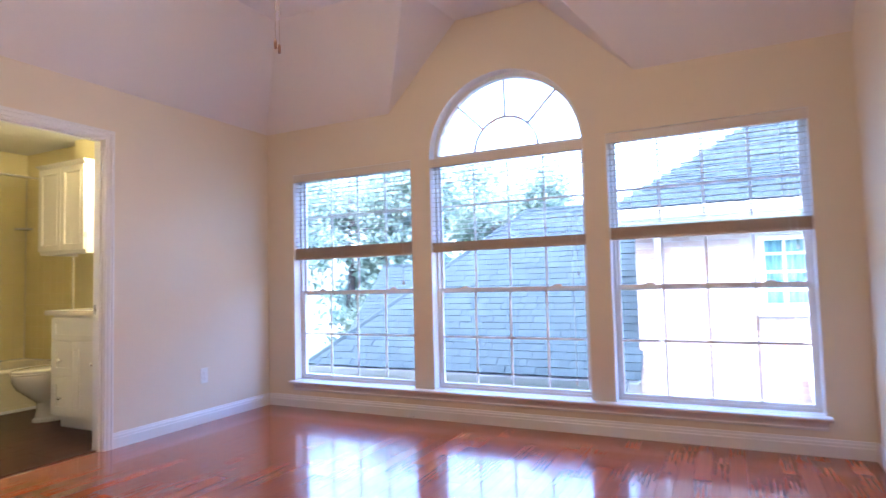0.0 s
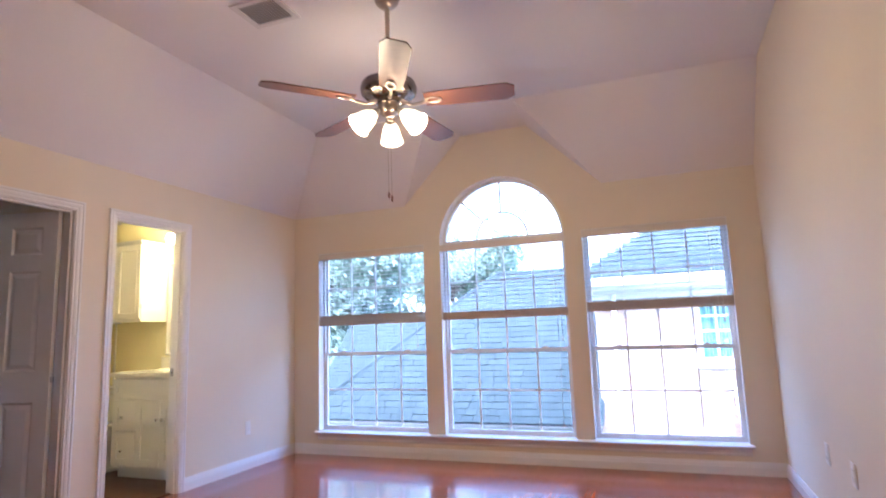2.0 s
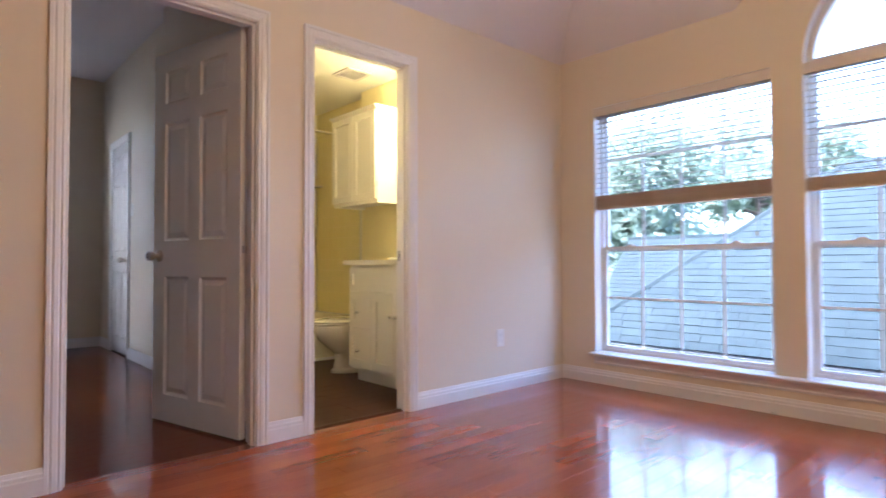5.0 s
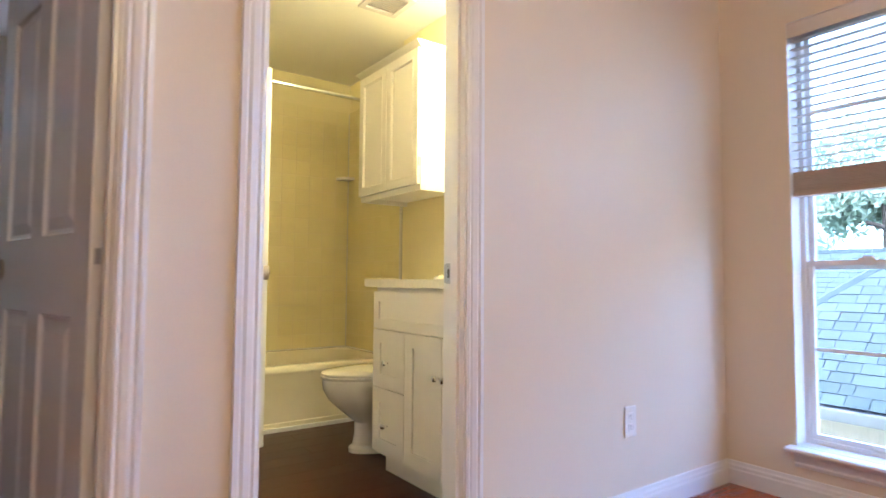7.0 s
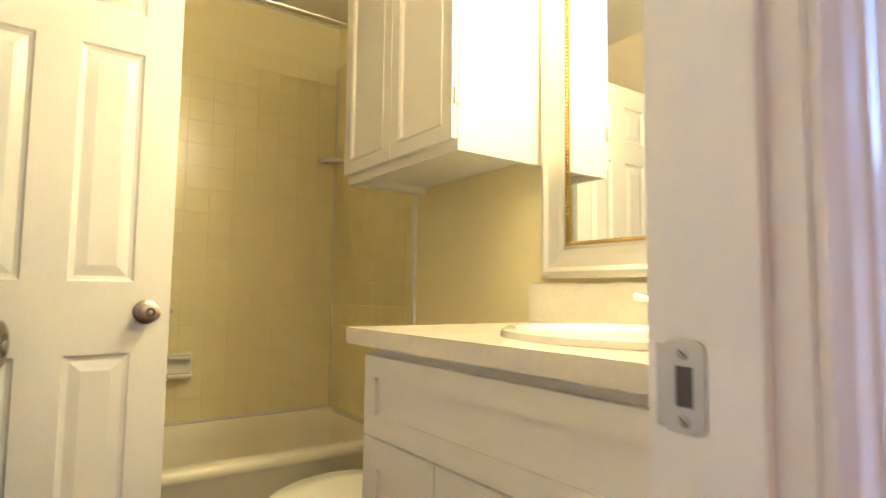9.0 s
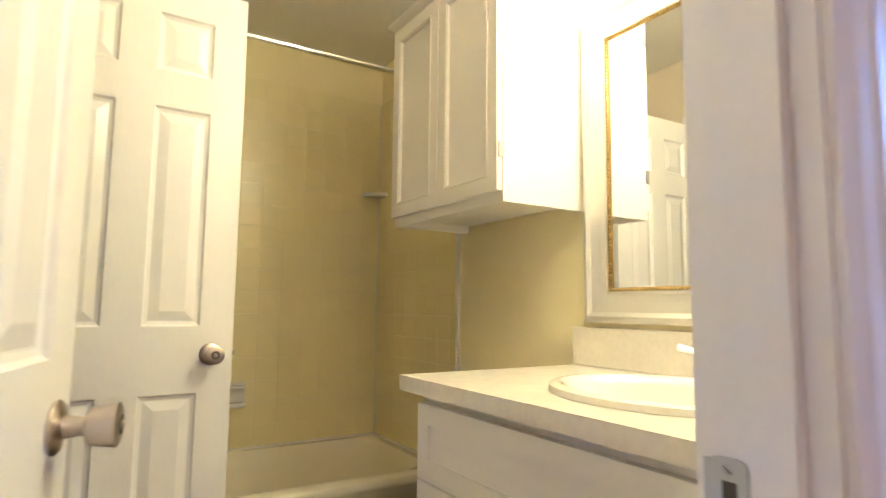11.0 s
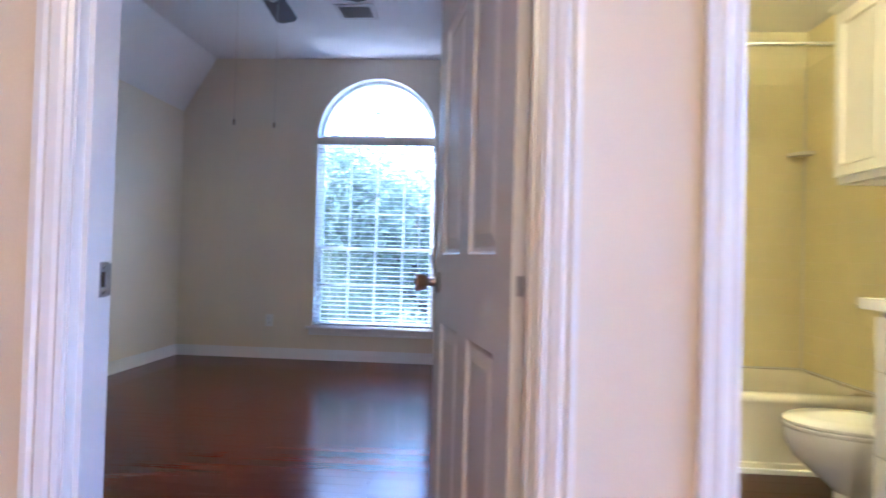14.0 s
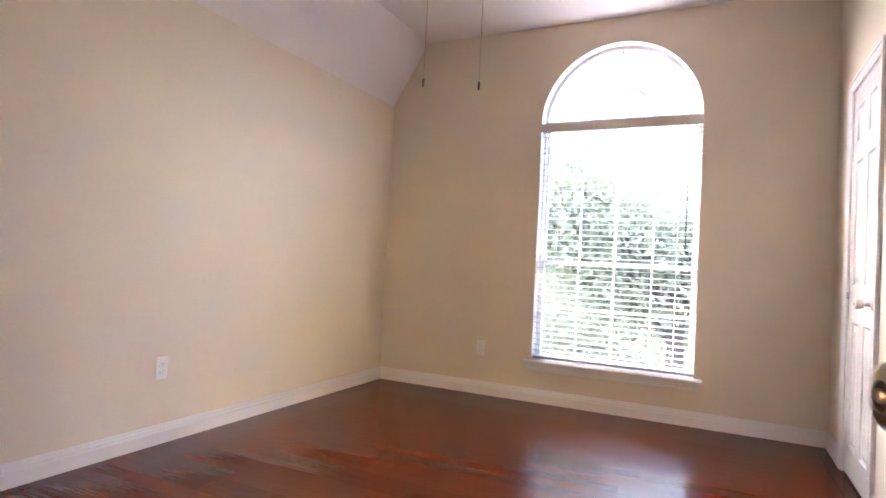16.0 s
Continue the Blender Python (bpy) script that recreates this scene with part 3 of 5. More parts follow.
setting("wall_north", wall_sheet([(-WT, -0.3), (XR + 0.15, -0.3), (XR + 0.15, 3.3), (-WT, 3.3)],
        [rect(*W1, WLOW, WTOP), arched(*W2, WLOW, SPRING), rect(*W3, WLOW, WTOP)], 0.16, north),
        WALL, "cream painted wall with three tall windows", "wall")
setting("wall_west", wall_sheet([(YB, -0.01), *gap(*D1), *gap(*D2), (YW, -0.01), (YW, 3.3), (YB, 3.3)], [], WT,
        lambda u, v, d: (-d, u, v)), WALL, "cream painted partition with two doorways", "wall")
setting("wall_east", boxes((XR, XR + 0.15, YB, YW, -0.3, 3.3)), WALL, "plain cream painted side wall", "wall")
setting("wall_south", boxes((-WT, XR + 0.15, YB - 0.15, YB, -0.3, 3.3)), WALL, "plain cream painted rear wall", "wall")

bm = bmesh.new()
E1 = 2.40
P = {k: bm.verts.new(v) for k, v in dict(
    a=(0, YB, E1), b=(0, YW, E1), c=(0.71, 4.34, FLAT), d=(0.71, YB, FLAT), e=(1.286, YW, E1), f=(1.83, 4.34, FLAT), g=(1.90, YW, FLAT),
    h=(2.544, YW, FLAT), i=(2.59, 4.34, FLAT), j=(3.186, YW, E1), k=(XR, YW, E1), m=(XR, 4.34, FLAT), n=(XR, YB, FLAT)).items()}
for loop in ("abcd", "becf", "efg", "jhi", "jimk", "dcfghimn"):
    order = {"becf": "befc"}.get(loop, loop)
    bm.faces.new([P[q] for q in order])
bmesh.ops.recalc_face_normals(bm, faces=bm.faces)
r = bmesh.ops.extrude_face_region(bm, geom=list(bm.faces))
for v in [g for g in r["geom"] if isinstance(g, bmesh.types.BMVert)]:
    v.co.z += 0.05
setting("ceiling", bm, CEIL, "vaulted plaster ceiling with a dormer over the arch", "ceiling")

# second bedroom
setting("wall_bedroom_west", wall_sheet(rect(BY0 - 0.15, BY1 + 0.1, -0.3, 3.1), [arched(*BW, BWLOW, BSPRING)], 0.16, west2), WALL, "beige wall round an arched window", "wall")
setting("wall_bedroom_south", boxes((BX, -WT, BY0 - 0.15, BY0, -0.3, 3.1)), WALL, "plain beige bedroom wall", "wall")
setting("wall_bedroom_north", wall_sheet([(BX, -0.01), *gap(*D4), (-1.95, -0.01), (-1.95, 3.1), (BX, 3.1)], [], 0.08,
        lambda u, v, d: (u, BY1 + d, v)), WALL, "beige bedroom wall with a closet door", "wall")
setting("wall_bath_south", wall_sheet([(-1.95, -0.01), *gap(*D3), (-WT, -0.01), (-WT, 3.1), (-1.95, 3.1)], [], 0.11,
        lambda u, v, d: (u, 2.72 + d, v)), WALL, "painted partition between bath and bedroom", "wall")
setting("wall_bedroom_return", boxes((-2.06, -1.95, 2.72, 2.789, -0.01, 3.1)), WALL, "short beige return of the bedroom wall", "wall")
bm = bmesh.new()
q = [(BX, BY0, 2.335), (-WT, BY0, 2.335), (-WT, -0.11, BFLAT), (BX, -0.11, BFLAT), (-WT, BY1, BFLAT), (BX, BY1, BFLAT)]
v = [bm.verts.new(p) for p in q]
bm.faces.new((v[0], v[1], v[2], v[3]))
bm.faces.new((v[3], v[2], v[4], v[5]))
bmesh.ops.recalc_face_normals(bm, faces=bm.faces)
r = bmesh.ops.extrude_face_region(bm, geom=list(bm.faces))
for w in [g for g in r["geom"] if isinstance(g, bmesh.types.BMVert)]:
    w.co.z += 0.05
setting("ceiling_bedroom", bm, CEIL, "bedroom ceiling with one sloped side", "ceiling")
setting("closet_back", boxes((BX, -2.72, 3.5, 3.55, -0.3, 3.1), (-2.78, -2.72, 2.98, 3.5, -0.3, 3.1), (BX - 0.1, BX, 2.89, 3.5, -0.3, 3.1), (BX, -2.72, 2.87, 3.5, 2.86, 2.9)), WALL, "plain closet shell behind the closet door", "wall")

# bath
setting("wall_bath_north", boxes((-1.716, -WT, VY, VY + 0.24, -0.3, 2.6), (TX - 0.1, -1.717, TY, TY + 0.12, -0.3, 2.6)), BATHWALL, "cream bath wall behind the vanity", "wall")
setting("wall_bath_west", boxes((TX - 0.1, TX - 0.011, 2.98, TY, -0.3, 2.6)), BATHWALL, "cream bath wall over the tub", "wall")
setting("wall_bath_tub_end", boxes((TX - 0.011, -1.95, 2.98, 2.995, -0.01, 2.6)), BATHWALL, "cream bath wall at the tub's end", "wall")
setting("ceiling_bath", boxes((TX - 0.1, -WT, 2.83, TY, BATHZ, BATHZ + 0.05)), BATHCEIL, "flat white bath ceiling", "ceiling")

setting("floor_base", boxes((-WT / 2, XR, YB, YW, -0.3, -0.0125), (BX - 0.05, -WT / 2, BY0, 2.83, -0.3, -0.0125), (BX, -2.75, 2.83, 3.5, -0.3, -0.0125)), SUBFLOOR, "dark joints under the floor boards", "floor")
setting("floor_base_bath", boxes((TX - 0.05, -WT / 2 - 0.002, 2.832, TY, -0.3, -0.0125)), SUBFLOOR, "dark joints under the bath floor", "floor")

# doorways: linings, casings, leaves
def west_room(u, v, w):
    return (w, u, v)


def west_back(u, v, w):
    return (-WT - w, u, v)


d1 = thing("door_frame_1", "white moulded casing round the bedroom doorway", "door frame", (0, D1[0], 0), "structure")
jamb(d1, 0.001, -WT - 0.001, *D1, west_room, (-0.056, -0.022))
casing(d1, *D1, west_room)
casing(d1, *D1, west_back)
strike(d1, Matrix.Translation((-0.082, D1[0], 0.930)) @ Matrix(((-1, 0, 0), (0, 0, 1), (0, 1, 0))).to_4x4())
d2 = thing("door_frame_2", "white moulded casing round the bath doorway", "door frame", (0, D2[0], 0), "structure")
jamb(d2, 0.001, -WT - 0.001, *D2, west_room, (-0.056, -0.022))
casing(d2, *D2, west_room)
casing(d2, *D2, west_back)
strike(d2, Matrix.Translation((-0.080, D2[1], 0.914)) @ Matrix(((-1, 0, 0), (0, 0, -1), (0, 1, 0))).to_4x4())
d3 = thing("door_frame_3", "white casing between bath and bedroom", "door frame", (D3[0], 2.83, 0), "structure")
jamb(d3, 2.831, 2.719, *D3, lambda u, v, w: (u, w, v), (2.77, 2.795))
casing(d3, *D3, lambda u, v, w: (u, 2.83 + w, v))
casing(d3, *D3, lambda u, v, w: (u, 2.72 - w, v))
d4 = thing("door_frame_4", "white casing round the closet door", "door frame", (D4[0], BY1, 0), "structure")
jamb(d4, BY1 - 0.001, BY1 + 0.081, *D4, lambda u, v, w: (u, w, v), (BY1 + 0.036, BY1 + 0.06))
casing(d4, *D4, lambda u, v, w: (u, BY1 - w, v))

leaf = panel_door("door_1", 0.755, "white six-panel bedroom door standing half open", hinge_low=False)
leaf.matrix_basis = pose(-WT - 0.008, D1[1], 0, 0, 0, 180 + 14.6)
leaf = panel_door("door_2", 0.610, "white six-panel bath door standing open")
leaf.matrix_basis = pose(-WT - 0.008, D2[0] + 0.002, 0, 0, 0, 180 - 13) @ Matrix.Translation((0, -0.035, 0))
leaf = panel_door("door_3", 0.605, "white six-panel door open against the tub")
leaf.matrix_basis = pose(-1.640, 2.838, 0, 0, 0, 91.0)
leaf = panel_door("door_4", 0.610, "closed white six-panel closet door", hinge_low=False, knobs=(-1,))
leaf.matrix_basis = pose(D4[0] + 0.003, BY1 + 0.001, 0)

# baseboards
def baseboard(name, runs, label="white moulded baseboard"):
    b = tagged(new(name), label, "baseboard", "", "structure")
    for a, c, s in runs:
        bm = bmesh.new()
        prism(bm, BASE_PROFILE, (*a, 0), (*c, 0), (*s, 0))
        part("board", bm, TRIM, b)


C = 0.064
baseboard("baseboard_great_room", [((0, YW), (XR, YW), (0, -1)), ((XR, YB), (XR, YW), (-1, 0)), ((0, YB), (0, D1[0] - C), (1, 0)), ((0, D1[1] + C), (0, D2[0] - C), (1, 0)), ((0, D2[1] + C), (0, YW), (1, 0)), ((0, YB), (XR, YB), (0, 1))])
baseboard("baseboard_bedroom", [((BX, BY0), (BX, BY1), (1, 0)), ((BX, BY0), (-WT, BY0), (0, 1)), ((BX, BY1), (D4[0] - C, BY1), (0, -1)), ((D4[1] + C, BY1), (-2.06, BY1), (0, -1)), ((-2.06, 2.72), (D3[0] - C, 2.72), (0, -1)), ((D3[1] + C, 2.72), (-WT, 2.72), (0, -1)), ((-WT, BY0), (-WT, D1[0] - C), (-1, 0)), ((-WT, D1[1] + C), (-WT, 2.72), (-1, 0)), ((-2.06, 2.72), (-2.06, BY1), (-1, 0))])
baseboard("baseboard_bath", [((-1.72, VY), (-1.0, VY), (0, -1)), ((-WT, D2[1] + C), (-WT, 3.72), (-1, 0)), ((-1.95, 2.83), (D3[0] - C, 2.83), (0, 1)), ((D3[1] + C, 2.83), (-WT, 2.83), (0, 1))])
thr = thing("threshold_strip", "brown reducer strip at the bath doorway", "threshold", (-0.06, D2[0], 0), "structure")
bm = bmesh.new()
hull(bm, [[(-0.085, y, 0.0), (-0.035, y, 0.0), (-0.04, y, 0.005), (-0.06, y, 0.008), (-0.08, y, 0.005)] for y in D2[:2]])
part("strip", bm, VINYLFLOOR, thr)

# windows
for i, (a, c) in enumerate((W1, W2, W3)):
    w = single_hung("window_%d" % (i + 1), a, c, WLOW, SPRING if i == 1 else WTOP, north, ("tall white single-hung window with thin grilles", "tall single-hung window under a half-round light", "tall single-hung window facing a pale brick house")[i])
    if i == 1:
        arch_window(w, a, c, SPRING, north, (45, 90, 135))
w4 = single_hung("window_4", *BW, BWLOW, BSPRING, west2, "bedroom single-hung window under a half-round light", rail=1.055, upper_rows=3, glass=DIMGLASS)
arch_window(w4, *BW, BSPRING, west2, (45, 90, 135), DIMGLASS)

for w, u0, u1, low, top_, place in ((0, *W1, WLOW, WTOP, north), (1, *W2, WLOW, SPRING, north), (2, *W3, WLOW, WTOP, north), (3, *BW, BWLOW, BSPRING, west2)):
    k = 0.003
    loops = [arched(u0, u1, low, top_), arched(u0 + k, u1 - k, low + k, top_)] if w in (1, 3) else [rect(u0, u1, low, top_), rect(u0 + k, u1 - k, low + k, top_ - k)]
    part("reveal_liner", ring_strip(*loops, 0.0012, 0.086, place), TRIM, bpy.data.objects["window_%d" % (w + 1)], "white painted reveal")

STOOL = [(-0.085, 0.0), (0.052, 0.0), (0.058, 0.004), (0.06, 0.010), (0.058, 0.016), (0.05, 0.02), (-0.085, 0.02)]
APRON = [(0.0, 0.0), (0.010, 0.0), (0.014, 0.012), (0.012, 0.02), (0.018, 0.045), (0.024, 0.055), (0.024, 0.062), (0.0, 0.062)]
s1 = thing("window_sill_north", "long white window stool with a moulded apron", "window sill", (W1[0], YW, 0.2), "structure")
for a, c in (W1, W2, W3):
    part("stool_end", boxes((a, c, YW, YW + 0.086, WLOW - 0.0195, WLOW + 0.0015)), TRIM, s1)
bm = bmesh.new()
prism(bm, [(max(u, 0.0), v) for u, v in STOOL], (0.268, YW, WLOW - 0.018), (4.160, YW, WLOW - 0.018), (0, -1, 0))
part("stool", bm, TRIM, s1)
bm = bmesh.new()
prism(bm, APRON, (0.288, YW, WLOW - 0.0805), (4.140, YW, WLOW - 0.0805), (0, -1, 0))
part("apron", bm, TRIM, s1)
s2 = thing("window_sill_bedroom", "white window stool with a moulded apron", "window sill", (BX, BW[0], 0.3), "structure")
part("stool_end", boxes((BX - 0.086, BX, *BW, BWLOW - 0.0195, BWLOW + 0.0015)), TRIM, s2)
bm = bmesh.new()
prism(bm, [(max(u, 0.0), v) for u, v in STOOL], (BX, BW[0] - 0.05, BWLOW - 0.018), (BX, BW[1] + 0.05, BWLOW - 0.018), (1, 0, 0))
part("stool", bm, TRIM, s2)
bm = bmesh.new()
prism(bm, APRON, (BX, BW[0] - 0.03, BWLOW - 0.0805), (BX, BW[1] + 0.03, BWLOW - 0.0805), (1, 0, 0))
part("apron", bm, TRIM, s2)

# ---- bath ----
def shaker(parent, name, x0, x1, z0, z1, y, knob=None, rim=0.05, label=""):
    """A shaker front facing -y, with its flat recessed field; y is the carcass face."""
    t = 0.019
    f = part(name, ring_strip(rect(x0, x1, z0, z1), rect(x0 + rim, x1 - rim, z0 + rim, z1 - rim), y, y - t, lambda u, v, d: (u, d, v)), CABINET, parent, label)
    part("field", boxes((x0 + rim - 0.002, x1 - rim + 0.002, y - 0.010, y - 0.001, z0 + rim - 0.002, z1 - rim + 0.002)), CABINET, f)
    if knob:
        bm = bmesh.new()
        yk = y - 0.010 if (x0 + rim < knob[0] < x1 - rim and z0 + rim < knob[1] < z1 - rim) else y - t
        lathe(bm, [(0, 0), (0.008, 0), (0.005, 0.006), (0.005, 0.012), (0.012, 0.016), (0.0145, 0.022), (0.012, 0.028), (0, 0.030)], Matrix.Translation((knob[0], yk, knob[1])) @ Matrix.Rotation(radians(90), 4, "X"), 16)
        part("knob", bm, CHROME, f, "polished chrome knob", True)
    return f


VF = 3.752
van = thing("vanity_cabinet", "white shaker vanity with drawers, doors and chrome knobs", "cabinet", (-0.58, 4.03, 0))
part("body", boxes((-1.006, -0.107, VF, VY - 0.002, 0.095, 0.858)), CABINET, van)
part("toe_kick", boxes((-1.000, -0.107, VF + 0.055, VY - 0.002, 0.0, 0.095)), CABINET, van)
xs = (-1.004, -0.728, -0.452, -0.112)
shaker(van, "false_front", xs[0], xs[3], 0.668, 0.838, VF, rim=0.045)
shaker(van, "drawer", xs[0], xs[1] - 0.003, 0.402, 0.663, VF, (-0.886, 0.517), 0.06)
shaker(van, "drawer", xs[0], xs[1] - 0.003, 0.110, 0.397, VF, (-0.886, 0.236), 0.06)
shaker(van, "door", xs[1], xs[2] - 0.003, 0.110, 0.663, VF, (-0.476, 0.506), 0.06)
shaker(van, "door", xs[2], xs[3], 0.110, 0.663, VF, (-0.420, 0.506), 0.06)

top = thing("countertop", "cream stone vanity top with a low backsplash", "countertop", (-0.59, 4.0, 0.86))
cx, cy, rx, ry = -0.525, 4.01, 0.25, 0.205
hole = [(cx + (rx - 0.02) * math.cos(2 * math.pi * i / 36), cy + (ry - 0.02) * math.sin(2 * math.pi * i / 36)) for i in range(36)]
bm = wall_sheet(rect(-1.07, -0.104, 3.717, VY - 0.001), [hole], 0.036, lambda u, v, d: (u, v, 0.8595 + d))
part("slab", bm, QUARTZ, top)
part("backsplash", boxes((-1.07, -0.104, VY - 0.021, VY - 0.001, 0.8965, 1.008), bevel=0.002), QUARTZ, top)

sink = thing("sink", "oval white drop-in basin in the vanity top", "sink", (cx, cy, 0.895))
def oval(fx, fy, z):
    return [(cx + fx * math.cos(2 * math.pi * i / 36), cy + fy * math.sin(2 * math.pi * i / 36), z) for i in range(36)]
bm = bmesh.new()
hull(bm, [oval(rx, ry, 0.8965), oval(rx - 0.003, ry - 0.003, 0.908), oval(rx - 0.015, ry - 0.015, 0.914), oval(rx - 0.03, ry - 0.03, 0.911), oval(rx - 0.045, ry - 0.045, 0.895), oval(rx - 0.06, ry - 0.06, 0.84), oval(rx - 0.10, ry - 0.09, 0.78), oval(0.03, 0.03, 0.765)], caps=False)
part("basin", bm, PORCELAIN, sink, "", True)
bm = bmesh.new()
lathe(bm, [(0.032, 0.762), (0.032, 0.767), (0.012, 0.769), (0, 0.769)], Matrix.Translation((cx, cy, 0)), 16)
part("drain", bm, CHROME, sink, "", True)

fau = thing("faucet", "chrome two-handle arc faucet behind the basin", "faucet", (cx, 4.235, 0.897))
part("deck_plate", boxes((cx - 0.085, cx + 0.085, 4.208, 4.262, 0.897, 0.912), bevel=0.005), CHROME, fau)
bm = bmesh.new()
tube(bm, [(cx, 4.235, 0.91), (cx, 4.237, 0.97), (cx, 4.225, 1.02), (cx, 4.19, 1.052), (cx, 4.145, 1.055), (cx, 4.112, 1.035)], [0.020, 0.015, 0.0145, 0.0145, 0.0145, 0.0125], 14)
part("spout", bm, CHROME, fau, "", True)
for s in (-0.062, 0.062):
    bm = bmesh.new()
    lathe(bm, [(0.0, 0.91), (0.021, 0.911), (0.017, 0.935), (0.012, 0.95), (0.0, 0.952)], Matrix.Translation((cx + s, 4.235, 0)), 14)
    hb = part("handle_base", bm, CHROME, fau, "", True)
    bm = bmesh.new()
    tube(bm, [(cx + s, 4.235, 0.95), (cx + s * 1.5, 4.228, 0.968), (cx + s * 2.0, 4.22, 0.975)], [0.008, 0.007, 0.009], 10)
    part("lever", bm, CHROME, hb, "", True)

mir = thing("wall_mirror", "mirror in a wide champagne frame with gold beading", "mirror", (-0.6, VY, 1.48))
mx0, mx1, mz0, mz1 = -1.018, -0.300, 1.022, 1.945
def inset(k):
    return rect(mx0 + k, mx1 - k, mz0 + k, mz1 - k)
bm = bmesh.new()
rings = [[(u, VY - w, v) for u, v in inset(k)] for k, w in ((0, 0.001), (0.0, 0.020), (0.008, 0.028), (0.018, 0.030), (0.03, 0.022), (0.06, 0.016), (0.078, 0.014), (0.084, 0.017), (0.088, 0.017))]
hull(bm, rings, caps=False)
fr = part("frame", bm, CHAMPAGNE, mir, "brushed champagne frame")
part("glass", ring_bar(lambda u, v, d: (u, d, v), mx0 + 0.086, mx1 - 0.086, mz0 + 0.086, mz1 - 0.086, VY - 0.004, VY - 0.009), MIRROR, mir, "silvered mirror glass")
beads = bmesh.new()
k = 0.0925
lo = inset(k)
for (u0, v0), (u1, v1) in zip(lo, lo[1:] + lo[:1]):
    n = int(math.hypot(u1 - u0, v1 - v0) / 0.0105)
    for i in range(n):
        f = i / n
        bmesh.ops.create_icosphere(beads, subdivisions=1, radius=0.0046, matrix=Matrix.Translation((u0 + (u1 - u0) * f, VY - 0.014, v0 + (v1 - v0) * f)))
tagged(part("beading", beads, BRASS, mir, "gold bead strip", True), kind="stuff")
part("bead_bed", ring_strip(inset(0.0872), inset(0.0985), VY - 0.009, VY - 0.012, lambda u, v, d: (u, d, v)), BRASS, mir)

lamp = thing("vanity_light", "lit chrome bar with three frosted bulbs over the mirror", "wall lamp", (-0.58, VY, 2.12))
part("back_bar", boxes((-0.82, -0.22, VY - 0.035, VY - 0.001, 2.10, 2.18), bevel=0.006), CHROME, lamp)
for x in (-0.74, -0.52, -0.30):
    bm = bmesh.new()
    lathe(bm, [(0, 0), (0.03, 0.0), (0.026, 0.03), (0.014, 0.035), (0.014, 0.145), (0.026, 0.15), (0.026, 0.178), (0.0, 0.179)], Matrix.Translation((x, VY - 0.035, 2.14)) @ Matrix.Rotation(radians(90), 4, "X"), 16)
    so = part("socket", bm, CHROME, lamp, "", True)
    bm = bmesh.new()
    bmesh.ops.create_uvsphere(bm, u_segments=18, v_segments=12, radius=0.05, matrix=Matrix.Translation((x, VY - 0.255, 2.13)))
    part("bulb", bm, BULB, so, "lit warm globe bulb", True)
up = thing("wall_cabinet", "white two-door wall cabinet over the toilet", "cabinet", (-1.35, VY, 1.35))
CF = 4.010
part("body", boxes((-1.682, -1.035, CF, VY - 0.001, 1.378, 2.100)), CABINET, up)
part("light_rail", boxes((-1.682, -1.035, CF, CF + 0.018, 1.354, 1.378), (-1.682, -1.65, CF + 0.018, VY - 0.001, 1.354, 1.378), (-1.053, -1.035, CF + 0.018, VY - 0.001, 1.354, 1.378)), CABINET, up)
bm = bmesh.new()
hull(bm, [[(-1.682 - o, CF - o, z), (-1.035 + o * 0.2, CF - o, z), (-1.035 + o * 0.2, VY - 0.001, z), (-1.682 - o, VY - 0.001, z)] for o, z in ((0.0, 2.098), (0.006, 2.102), (0.022, 2.120), (0.030, 2.130), (0.030, 2.136))])
part("crown", bm, CABINET, up)
for a, c in ((-1.678, -1.361), (-1.357, -1.040)):
    f = part("door", ring_strip(rect(a, c, 1.385, 2.095), rect(a + 0.055, c - 0.055, 1.44, 2.04), CF, CF - 0.019, lambda u, v, d: (u, d, v)), CABINET, up)
    part("field", boxes((a + 0.053, c - 0.053, CF - 0.008, CF - 0.001, 1.438, 2.042)), CABINET, f)
    bm = bmesh.new()
    hull(bm, [[(u, y, v) for u, v in rect(a + i, c - i, 1.385 + i, 2.095 - i)] for i, y in ((0.043, CF - 0.0195), (0.045, CF - 0.022), (0.050, CF - 0.022), (0.056, CF - 0.0085))], caps=False)
    part("inner_bead", bm, CABINET, f)
for z in (1.50, 1.98):
    part("hinge", boxes((-1.0385, -1.034, CF - 0.014, CF + 0.004, z - 0.022, z + 0.022)), STEEL, up)

# toilet
TXC = -1.345
toi = thing("toilet", "white porcelain toilet with a closed lid", "toilet", (TXC, 3.95, 0))
def egg(rx_, y0, y1, z, n=28):
    ym = y0 + (y1 - y0) * 0.55
    out = []
    for i in range(n):
        a = 2 * math.pi * i / n
        c, s = math.cos(a), math.sin(a)
        out.append((TXC + rx_ * c * (1 - 0.12 * max(0, -s)), ym + (y1 - ym if s > 0 else ym - y0) * s, z))
    return out
bm = bmesh.new()
hull(bm, [egg(0.13, 3.79, 4.22, 0.0), egg(0.13, 3.79, 4.22, 0.022), egg(0.112, 3.81, 4.20, 0.035), egg(0.102, 3.82, 4.18, 0.09), egg(0.102, 3.82, 4.17, 0.15), egg(0.13, 3.755, 4.15, 0.205), egg(0.165, 3.68, 4.13, 0.27), egg(0.182, 3.645, 4.12, 0.33), egg(0.186, 3.64, 4.12, 0.372), egg(0.18, 3.645, 4.115, 0.384)])
part("bowl", bm, PORCELAIN, toi, "", True)
bm = bmesh.new()
